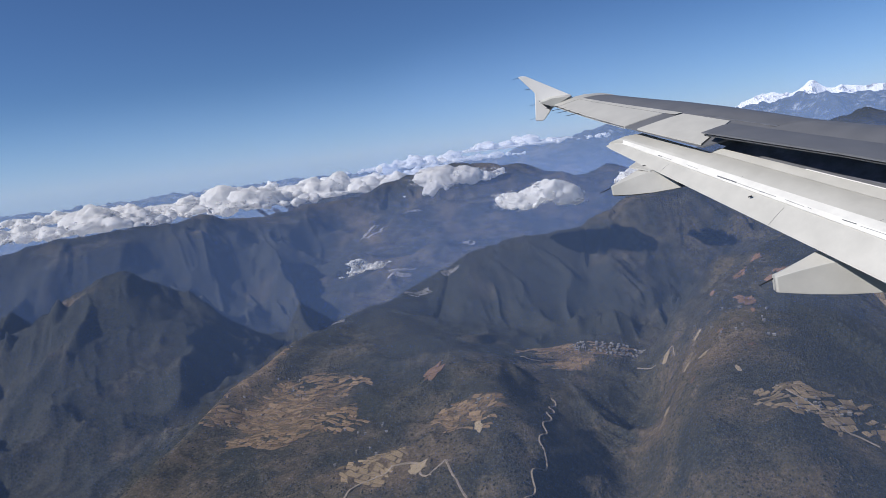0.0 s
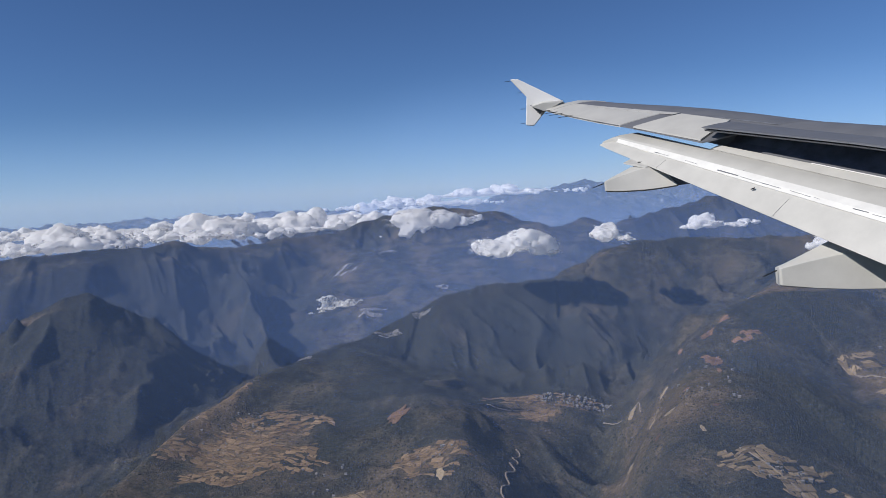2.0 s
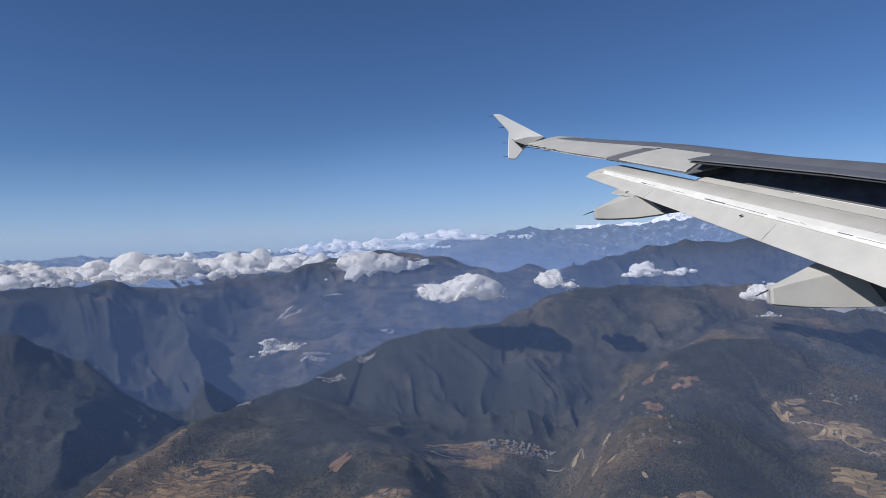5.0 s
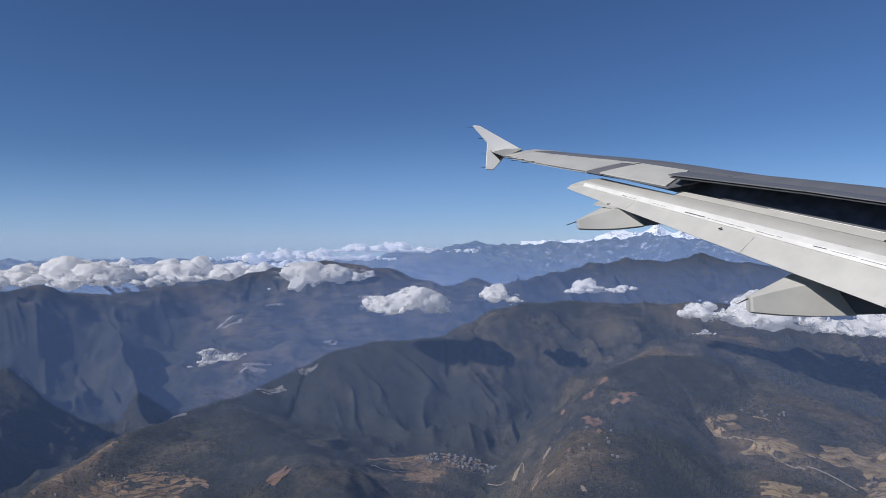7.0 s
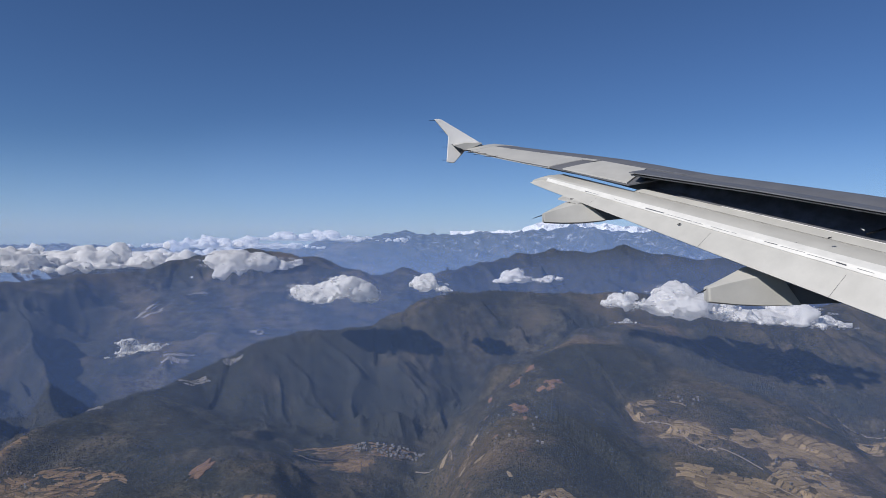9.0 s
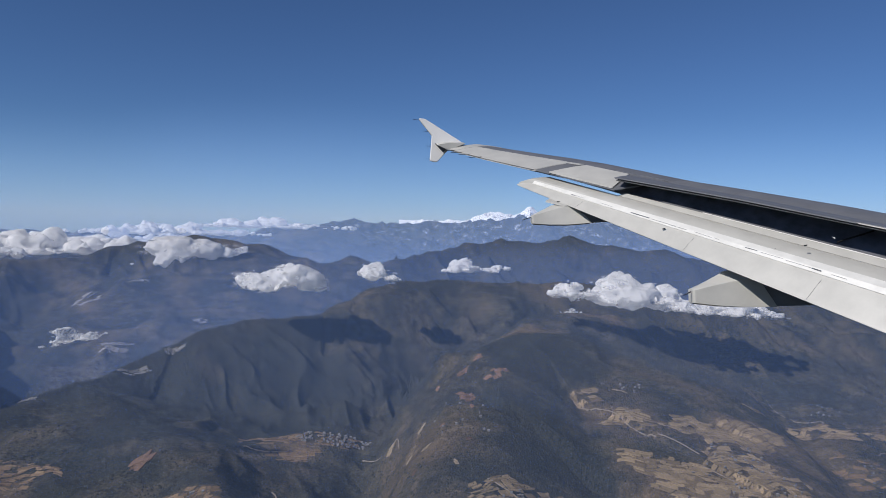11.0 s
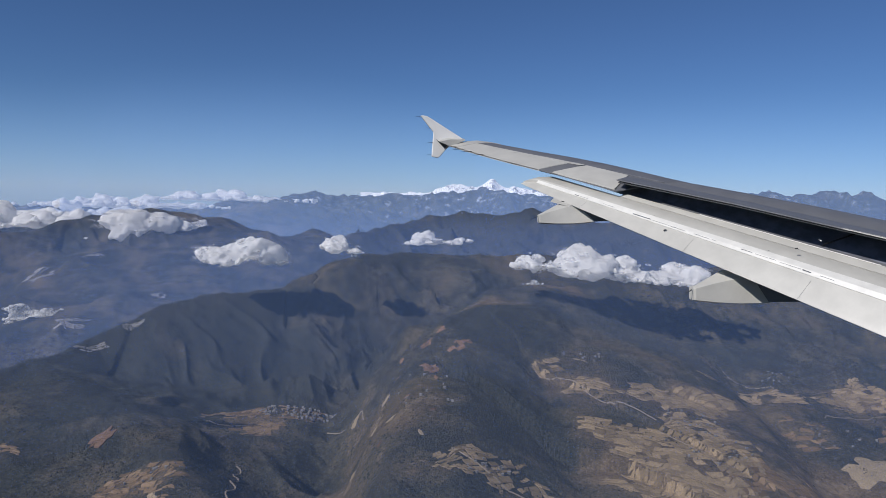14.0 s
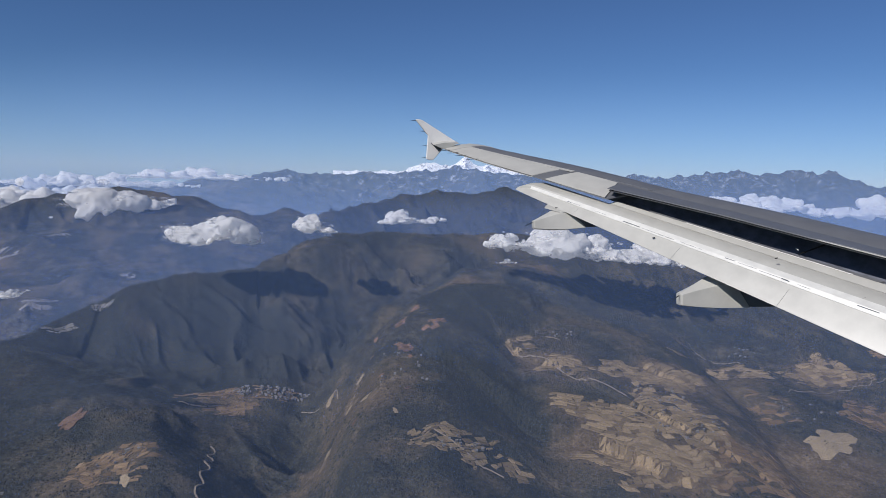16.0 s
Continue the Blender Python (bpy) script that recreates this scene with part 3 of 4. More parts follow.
for n, (c, sz, k, lift) in enumerate(NEAR_CLOUDS + CLOUD_DECK):
    cloud(c, sz, k, 11 + n, lift=lift, fringe=c[1] < 1500)


# ---------- aircraft wing ----------
BASE = Vector((4.0, 7.0, -0.2))
wing = new("aircraft_wing")
wing.matrix_basis = Matrix.Rotation(radians(-0.95), 4, "Z") @ Matrix.Translation(BASE)
tagged(wing, "white and grey airliner wing with flaps and spoilers out", "aircraft wing")


def sheet(rows, closed=False, smooth=True):
    """A bmesh lofted through rows of world points; closed: each row is a ring, and the ends are capped."""
    bm = bmesh.new()
    vs = [[bm.verts.new(Vector(p) - BASE) for p in r] for r in rows]
    n = len(rows[0])
    for a, b in zip(vs, vs[1:]):
        for k in range(n if closed else n - 1):
            bm.faces.new((a[k], a[(k + 1) % n], b[(k + 1) % n], b[k]))
    if closed:
        bm.faces.new(vs[0])
        bm.faces.new(vs[-1][::-1])
    bmesh.ops.recalc_face_normals(bm, faces=bm.faces)
    for f in bm.faces:
        f.smooth = smooth
    for e in bm.edges:
        if len(e.link_faces) == 2 and e.calc_face_angle(0) > radians(17):
            e.smooth = False
    return bm


def plate(corners, thick, bevel=0.0):
    """A plate through corners in order, thickened downwards."""
    bm = bmesh.new()
    up = [bm.verts.new(Vector(p) - BASE) for p in corners]
    lo = [bm.verts.new(Vector(p) - BASE - Vector((0, 0, thick))) for p in corners]
    n = len(corners)
    bm.faces.new(up)
    bm.faces.new(lo[::-1])
    for k in range(n):
        bm.faces.new((up[k], lo[k], lo[(k + 1) % n], up[(k + 1) % n]))
    bmesh.ops.recalc_face_normals(bm, faces=bm.faces)
    if bevel:
        bmesh.ops.bevel(bm, geom=list(bm.edges), offset=bevel, segments=2, affect="EDGES", profile=0.5)
    return bm


def rod(a, b, ra, rb=None, sides=8):
    rb = ra if rb is None else rb
    a, b = Vector(a), Vector(b)
    q = (b - a).to_track_quat("Z", "Y")
    rows = []
    for p, r in ((a, ra), (b, rb)):
        rows.append([p + q @ Vector((r * math.cos(t * math.tau / sides), r * math.sin(t * math.tau / sides), 0)) for t in range(sides)])
    return sheet(rows, True)


def te(s):
    """The fixed trailing edge at s metres outboard."""
    if s <= 10.9:
        return Vector((1.814 + 0.677 * (10.9 - s), s, 0.866 - 0.2905 * (10.9 - s)))
    u = s - 10.9
    return Vector((1.814 - 0.4326 * u, s, 0.866 + 0.2226 * u - 0.010 * u * (2.7 - u)))


def chord(s):
    return 1.30 + (13.6 - s) * 0.30


def top(s, u, lift=0.0):
    """A point of the upper surface, u of the chord ahead of the trailing edge."""
    p, c = te(s), chord(s)
    k1 = -0.10 + 0.085 * min(max((s - 9.8) / 1.8, 0), 1)
    k2 = 0.375 + 0.165 * min(max((11.4 - s) / 3.0, 0), 1)
    return p + Vector((u * c, 0, c * (k1 * u + 0.74 * k2 * u * (1 - u * u)) + lift))


def low(s, u):
    p, c = te(s), chord(s)
    k1 = -0.10 + 0.085 * min(max((s - 9.8) / 1.8, 0), 1)
    return p + Vector((u * c, 0, c * (k1 * u - 0.20 * u * (1 - u) ** 0.6) - 0.025))


SPANS = [3.0, 4.0, 5, 6, 7, 8, 9, 9.60, 9.68, 10.1, 10.5, 11.1, 11.2, 11.8, 12.4, 13, 13.3, 13.5, 13.6]
US = [0.0, 0.06, 0.12, 0.2, 0.28, 0.36, 0.44, 0.52, 0.6, 0.68, 0.76, 0.84, 0.91, 0.96, 0.99, 1.0]
rows = []
for s in SPANS:
    end = 0.34 if s < 11.15 else 0.03
    near = 0.31 if s < 9.65 else 0.0
    r = [top(s, near + (1 - near) * u) for u in US]
    r += [low(s, end + (1 - end) * k / 9) for k in range(9, -1, -1)]
    r += [top(s, max(end, near), -0.05), top(s, max(end * 0.5, near), -0.035), top(s, near, -0.02)]
    rows.append(r)
part("wing_box", sheet(rows, True), GREY, wing, "dark grey upper wing skin")

# pale rear skin, ahead of the aileron, and the aileron itself
skin = [[top(s, u, 0.006) for u in (0.305, 0.32, 0.335, 0.355)] + [top(s, u, 0.002) for u in (0.355, 0.335, 0.32, 0.305)] for s in (10.86, 11.2, 11.5, 12.2, 12.9, 13.3, 13.55)]
part("rear_skin", sheet(skin, True), PALE, wing, "pale grey rear wing skin")
ail = [[top(s, u, 0.010) for u in (0.0, 0.06, 0.12, 0.2, 0.29)] + [top(s, u, -0.03 - 0.1 * u) for u in (0.29, 0.2, 0.12, 0.06, 0.0)] for s in (11.08, 11.6, 12.3, 13.0, 13.4)]
part("aileron", sheet(ail, True), PALE, wing, "pale grey aileron")
tipcap = [[top(s, u, 0.012) for u in (0.0, 0.15, 0.3, 0.5, 0.75, 1.0)] + [low(s, u) for u in (1.0, 0.75, 0.5, 0.3, 0.15, 0.0)] for s in (13.42, 13.55, 13.66)]
part("tip_fairing", sheet(tipcap, True), PALE, wing, "pale grey wing tip")
part("skin_seam", sheet([[top(s, 0.36, 0.008), top(s, 0.375, 0.008), top(s, 0.375, 0.0), top(s, 0.36, 0.0)] for s in (9.6, 10.4, 11.2, 12, 12.8, 13.4)], True), DARK, wing, "dark sealant seam")


# spoilers: the outermost lies flush, the others stand a little open
def spoiler(s0, s1, raise_, mat, label, front=0.30):
    def pt(s, u, dz):
        # panel ends stand square to the swept spar
        skew = 1.25 if mat is not PALE else 1.25 * (s1 - s) / (s1 - s0)
        return top(s + skew * u, u, dz)
    lift0, lift1 = raise_
    rows = []
    for s, h in ((s0, lift0), ((s0 + s1) / 2, (lift0 + lift1) / 2), (s1, lift1)):
        ring = [pt(s, front * (1 - k / 8), 0.016 + h * k / 8) for k in range(9)]
        ring += [pt(s, front * (1 - k / 8), 0.012 + h * k / 8 - 0.018 - 0.02 * (1 - k / 8)) for k in range(8, -1, -1)]
        rows.append(ring)
    ob = part("spoiler", sheet(rows, True), mat, wing, label)
    if lift0 > 0.05:
        under = [[pt(s, front * (1 - k / 4), h * k / 4 - 0.02 - 0.02 * (1 - k / 4)) for k in range(5)] + [pt(s, front * (1 - k / 4) + 0.01, h * k / 4 - 0.05) for k in range(4, -1, -1)]
                 for s, h in ((s0, lift0), (s1 - 0.01, lift1))]
        part("spoiler_underside", sheet(under, True), DARK, ob, "black underside of the spoiler")
    return ob


spoiler(9.70, 10.78, (0.015, 0.005), PALE, "pale grey closed spoiler", 0.33)
for s0, s1, h0, h1 in ((7.98, 9.66, 0.31, 0.19), (6.68, 8.0, 0.37, 0.31), (5.18, 6.7, 0.44, 0.37), (3.6, 5.2, 0.50, 0.44)):
    spoiler(s0, s1, (h0, h1), GREY, "grey spoiler standing open")
    # rubber edge along the lifted rear edge
    a, b = top(s0, 0, 0.012 + h0), top(s1, 0, 0.012 + h1)
    part("spoiler_edge", sheet([[p + Vector((0.03, 0, 0.004)), p + Vector((-0.02, 0, 0.0)), p + Vector((-0.02, 0, -0.012)), p + Vector((0.03, 0, -0.012))] for p in (a, b)], True), PALE if s0 < 6 else GREY, wing, "thin spoiler edge seal")

# dark bay between spoilers and flap
bay = []
for s in (3.2, 5, 7, 8.5, 9.62, 9.92):
    a = top(s, 0.31, -0.06)
    b = Vector((3.25 - 0.627 * (s - 9) + 0.06, s, 0.193 + 0.288 * (s - 9) - 0.12))
    bay.append([a, a.lerp(b, 0.5) + Vector((0.12, 0, 0)), b, b + Vector((0.12, 0, -0.02)), a.lerp(b, 0.5) + Vector((0.24, 0, 0)), a + Vector((0.1, 0, -0.02))])
part("flap_bay", sheet(bay, True), BAY, wing, "black open flap bay")


def flap_pt(k, s):
    """Points across the flap: 0 nose, 1 upper bend, 2 lower bend, 3 trailing edge."""
    x, dx, z, dz = ((3.25, -0.627, 0.193, 0.288), (2.953, -0.627, 0.154, 0.282), (2.822, -0.563, 0.072, 0.287), (2.58, -0.535, -0.149, 0.35))[k]
    return Vector((x + dx * (s - 9), s, z + dz * (s - 9)))


def across(s):
    a, b, c, d = (flap_pt(k, s) for k in range(4))
    ring = [a + Vector((0.05, 0, -0.10)), a + Vector((0.04, 0, -0.03)), a, a.lerp(b, 0.5) + Vector((0, 0, 0.015)), b, b.lerp(c, 0.5) + Vector((-0.006, 0, 0.008)), c, c.lerp(d, 0.5) + Vector((-0.004, 0, 0.01)), d,
            d + Vector((0.02, 0, -0.012)), c.lerp(d, 0.4) + Vector((0.14, 0, -0.08)), b + Vector((0.12, 0, -0.20)), a + Vector((-0.02, 0, -0.20))]
    if s > 11.0:
        k = ((s - 11.0) / 0.2) ** 2
        hub = d + Vector((0.03, 0, 0.0))
        ring = [p.lerp(hub, 0.72 * k) for p in ring]
    return ring


def nose(s, u):
    """Up the rounded flap nose towards the bay."""
    return flap_pt(0, s).lerp(top(s, 0.31, -0.06), u)


FLAP_SPANS = [11.2, 11.17, 11.1, 11.0, 10.4, 9.6, 8.8, 8, 7.2, 6.4, 5.6, 4.8, 4.0, 3.2]
part("flap", sheet([across(s) for s in FLAP_SPANS], True), PALE, wing, "pale grey extended flap")
strip = []
for s in FLAP_SPANS[3:]:
    m = flap_pt(2, s)
    b, c = flap_pt(1, s).lerp(m, 0.50), m.lerp(flap_pt(3, s), 0.15)
    o = Vector((-0.008, 0, 0.012))
    strip.append([b + o, m + o * 1.2, c + o, c + o * 0.2, b + o * 0.2])
part("flap_strip", sheet(strip, True), CREAM, wing, "bright white strip along the flap")
# worn seal line in the strip, broken in lengths
rnd = random.Random(5)
s = 10.8
while s > 4.0:
    step = rnd.uniform(0.06, 0.30)
    if rnd.random() < (0.9 if math.sin(s * 1.7) > -0.3 else 0.5):
        f = 0.055 + 0.012 * math.sin(s * 3.1)
        pts = [flap_pt(2, q).lerp(flap_pt(3, q), f + rnd.uniform(-0.008, 0.008)) + Vector((-0.010, 0, 0.016)) for q in (s, s - step)]
        part("seal_line", rod(pts[0], pts[1], 0.0022 + 0.006 * rnd.random() ** 3, sides=5), DARK, wing, "dark worn seal line")
    s -= step + rnd.uniform(0.0, 0.05)
# stepped flap end and small fittings
d1, d2 = flap_pt(3, 10.45), flap_pt(3, 10.1)
part("flap_tab", plate([d1, d1 + Vector((-0.12, -0.12, -0.055)), d2 + Vector((-0.03, 0, -0.012)), d2 + Vector((0.1, 0, 0.03))], 0.02), PALE, wing)
for q, f in ((8.55, 0.32), (6.95, -0.6)):
    p = flap_pt(2, q).lerp(flap_pt(3, q), f) + Vector((-0.02, 0, 0.03))
    part("flap_fitting", plate([p, p + Vector((-0.03, 0.025, -0.01)), p + Vector((-0.045, 0.01, -0.015)), p + Vector((-0.012, -0.015, -0.006))], 0.012), BLACK, wing, "small black fitting")
# chordwise panel joints across the flap
for q, k0, k1 in ((9.95, 2, 3), (8.9, 1, 2), (8.15, 2, 3), (7.3, 1, 2), (6.6, 2, 3), (5.9, 1, 2)):
    o = Vector((-0.006, 0, 0.009))
    part("panel_joint", rod(flap_pt(k0, q).lerp(flap_pt(k1, q), 0.3) + o, flap_pt(k1, q) + o, 0.0015, sides=5), GREY, wing, "thin grey panel joint")
# rounded flap nose, its grey lip and the bright edge behind it
o = Vector((-0.012, 0, 0.006))
span = (9.75, 9.1, 8, 7, 6, 5, 4, 3.2)
part("flap_nose", sheet([[flap_pt(0, q) + o, nose(q, 0.10) + o * 1.4, nose(q, 0.20) + o, nose(q, 0.20) + Vector((0.05, 0, -0.03)), flap_pt(0, q) + Vector((0.05, 0, -0.03))] for q in span], True), PALE, wing)
part("bay_rail", sheet([[nose(q, 0.20) + o * 1.6, nose(q, 0.26) + o, nose(q, 0.26) + Vector((0.04, 0, -0.01)), nose(q, 0.20) + Vector((0.04, 0, -0.01))] for q in (9.2, 8, 7, 6.1)], True), GREY, wing, "grey lip in the flap bay")
part("nose_edge", sheet([[nose(q, 0.185) + o * 1.9, nose(q, 0.205) + o * 1.9, nose(q, 0.205) + o * 1.2, nose(q, 0.185) + o * 1.2] for q in (8.6, 8, 7, 6.4)], True), WHITE, wing, "thin bright edge of the flap nose")
for q in (7.1, 6.0):
    a = nose(q, 0.3) + Vector((0.0, 0, 0.02))
    part("bay_bracket", rod(a, top(q, 0.28, -0.08), 0.012), BLACK, wing, "dark actuator rod")
    part("bay_fitting", rod(a + Vector((0, 0.05, 0.05)), a + Vector((0.01, 0.11, 0.07)), 0.009), WHITE, wing, "small white fitting")

# wingtip fence
outline = [(-0.031, 2.123), (0.02, 2.135), (0.129, 2.121), (0.929, 1.675), (1.02, 1.61), (0.80, 1.50), (0.631, 1.46), (0.417, 1.209), (0.36, 1.20), (0.246, 1.221), (0.278, 1.768)]
fence = bmesh.new()
va = [fence.verts.new(Vector((x, 13.80, z)) - BASE) for x, z in outline]
vb = [fence.verts.new(Vector((x, 13.86, z)) - BASE) for x, z in outline]
fence.faces.new(va)
fence.faces.new(vb[::-1])
for k in range(len(outline)):
    fence.faces.new((va[k], vb[k], vb[(k + 1) % len(outline)], va[(k + 1) % len(outline)]))
bmesh.ops.recalc_face_normals(fence, faces=fence.faces)
bmesh.ops.bevel(fence, geom=list(fence.edges), offset=0.012, segments=2, affect="EDGES", profile=0.5)
part("wingtip_fence", fence, WHITE, wing, "white wingtip fence")
part("fence_root", sheet([[(0.98, y, 1.66 + dz), (0.62, y, 1.50 + dz), (0.36, y, 1.60 + dz), (0.62, y, 1.66 + dz)] for y, dz in ((13.60, -0.05), (13.82, 0.0))], True), PALE, wing)
# thin grey plate added for the shade where the fence meets the tip
part("fence_shade_panel", plate([(0.34, 13.79, 1.61), (0.60, 13.70, 1.52), (0.53, 13.76, 1.42)], 0.01), GREY, wing, "dark grey plate painted as shade at the tip")

# static wicks
for p, d in [((x, 13.83, z), (-0.12, 0, 0.0)) for x, z in ((-0.02, 2.10), (0.20, 1.86), (0.27, 1.54), (0.26, 1.26))]:
    part("static_wick", rod(p, Vector(p) + Vector(d), 0.006, 0.004, 6), BLACK, wing)
for s in (13.45, 13.2, 12.95, 12.6):
    p = te(s)
    part("static_wick", rod(p + Vector((0.1, 0, 0.02)), p + Vector((-0.24, 0.02, -0.01)), 0.008, 0.005, 6), BLACK, wing)


# flap track fairings: pale hinged tail, grey fixed nose in the shade, drain mast
def fairing(tail, ridge, apex, corner, front, size, reach=1.0):
    body = bpy.data.objects.new("flap_track_fairing", None)
    scene.collection.objects.link(body)
    body.parent = wing
    tail, ridge, apex, corner, front = (Vector(v) for v in (tail, ridge, apex, corner, front))
    ridge, apex, corner, front = (tail + (p - tail) * 1.22 for p in (ridge, apex, corner, front))
    w = size
    far = Vector((0.0, w, 0.0))

    def ring(c_top, c_sh, c_low, wide):
        # ridge, near shoulder, near lower edge, keel, far side
        keel = c_low + Vector((0.02, wide * 0.45, -0.02))
        return [c_top, c_sh, c_low, keel, c_low + Vector((0, wide, 0)), c_sh + Vector((0, wide, 0))]
    t_sh = tail
    t_low = tail + Vector((0.012, 0, -0.145 * size / 0.3))
    rows = []
    for u in (0.0, 0.03, 0.1, 0.3, 0.6, 0.85, 1.0):
        sh = t_sh.lerp(apex, u) + Vector((0, 0, 0.05 * math.sin(u * math.pi) * size))
        lo = t_low.lerp(corner, u) + Vector((0, 0, -0.03 * math.sin(u * math.pi)))
        tp = (t_sh + Vector((0.03, w * 0.2, 0.02))).lerp(ridge + (apex - ridge) * max(0, u - 0.72) * 1.2, min(1.0, u * 1.35))
        grow = 0.35 + 0.65 * u ** 0.6
        if u == 0:
            sh, lo, tp = (p + Vector((0.012, 0.02, 0)) for p in (sh, lo, tp))
        rows.append(ring(tp, sh, lo, w * grow))
    tailob = part("fairing_tail", sheet(rows, True), PALE, body, "pale grey hinged fairing tail")
    bev = tailob.modifiers.new("edge", "BEVEL")
    bev.width, bev.segments, bev.limit_method, bev.angle_limit = 0.018, 3, "ANGLE", radians(20)
    # fixed nose, set in from the tail
    rows = []
    ins = Vector((-0.04, 0.035, 0.0))
    length = front - corner
    for u in (-0.35, 0.0, 0.35 * reach, 0.7 * reach, reach):
        lo = corner + length * u + ins
        up = lo + Vector((0, 0, (0.24 + 0.05 * u) * size / 0.3))
        rows.append([up + Vector((0, w * 0.2, 0)), up, lo + Vector((0, 0.02, 0)), lo + Vector((0, w * 0.45, -0.015)), lo + Vector((0, w * 0.9, 0.01)), up + Vector((0, w * 0.9, 0))])
    part("fairing_nose", sheet(rows, True), GREY, body, "grey fixed fairing nose in shade")
    part("hinge_gap", rod(ridge + Vector((0.02, 0, 0.015)), ridge.lerp(apex, 0.5) + Vector((0.06, 0, 0.02)), 0.022 * size / 0.3, sides=6), BLACK, body, "black gap at the fairing hinge")
    part("drain_mast", rod(tail + Vector((0.0, 0.05, -0.02)), tail + Vector((-0.17, -0.02, -0.075)), 0.008, 0.005, 6), BLACK, body, "thin black drain mast")
    return body


fairing((2.945, 7.684, -0.975), (3.501, 7.80, -0.70), (3.665, 7.528, -0.80), (3.878, 7.45, -1.13), (4.184, 7.216, -1.09), 0.36, 1.6)
fairing((1.377, 10.141, 0.034), (1.776, 10.26, 0.231), (2.001, 10.102, 0.211), (2.189, 9.946, -0.036), (2.551, 9.712, 0.005), 0.26)


# ---------- fields, villages, tracks and woods on the slopes ----------
def ground_z(x, y):
    """The height of the ground sheet, between its grid points."""
    x, y = np.array(x, dtype=float), np.array(y, dtype=float)
    a, r, z = SURFACE["a"], SURFACE["r"], SURFACE["z"]
    u = (np.arctan2(x, y) - a[0]) / (a[1] - a[0])
    v = np.log(np.hypot(x, y) / r[0]) / math.log(r[1] / r[0])
    u, v = np.clip(u, 0, len(a) - 1.001), np.clip(v, 0, len(r) - 1.001)
    i, j = np.floor(u).astype(int), np.floor(v).astype(int)
    u, v = u - i, v - j
    return (z[j, i] * (1 - u) + z[j, i + 1] * u) * (1 - v) + (z[j + 1, i] * (1 - u) + z[j + 1, i + 1] * u) * v


def in_patch(x, y, patch):
    cx, cy, rx, ry, rot = patch
    c, s = math.cos(radians(rot)), math.sin(radians(rot))
    u, v = ((x - cx) * c + (y - cy) * s) / rx, (-(x - cx) * s + (y - cy) * c) / ry
    return u * u + v * v


def drape(name, outline, mat, parent=None, lift=0.7, deep=1.6):
    """A slab that follows the slope: a fan from the middle to a closed outline."""
    xs, ys = np.array([p[0] for p in outline]), np.array([p[1] for p in outline])
    cx, cy = xs.mean(), ys.mean()
    ax = np.concatenate([[cx], cx + (xs - cx) * 0.55, xs, xs])
    ay = np.concatenate([[cy], cy + (ys - cy) * 0.55, ys, ys])
    az = ground_z(ax, ay) + lift
    n = len(xs)
    az[1 + 2 * n:] -= deep
    origin = np.array([cx, cy, az[0]])
    verts = np.stack([ax, ay, az], -1) - origin
    faces = [(0, 1 + k, 1 + (k + 1) % n) for k in range(n)]
    for ring in (0, 1):
        o, q = 1 + ring * n, 1 + (ring + 1) * n
        faces += [(o + k, q + k, q + (k + 1) % n, o + (k + 1) % n) for k in range(n)]
    ob = mesh_object(name, verts, faces, mat, False)
    if parent:
        ob.parent = parent
        ob.matrix_basis = Matrix.Translation(Vector(origin) - parent.matrix_basis.translation)
    else:
        ob.matrix_basis = Matrix.Translation(origin)
    return ob


PATCHES = []


def hole(x, y, seed):
    """Scrub and trees break up the terraces in places."""
    return float(fbm(np.array([x / 17]), np.array([y / 17]), 3, seed + 3)[0])


def warp(x, y):
    """Field edges bend with the lie of the land."""
    return (x + 2.6 * math.sin(y / 9.1 + 0.7 * math.sin(x / 13)) + 1.3 * math.sin(x / 5.3 + y / 4.1), y + 2.3 * math.sin(x / 8.3 + 0.9 * math.sin(y / 11)) + 1.1 * math.sin(x / 3.9 - y / 5.7))


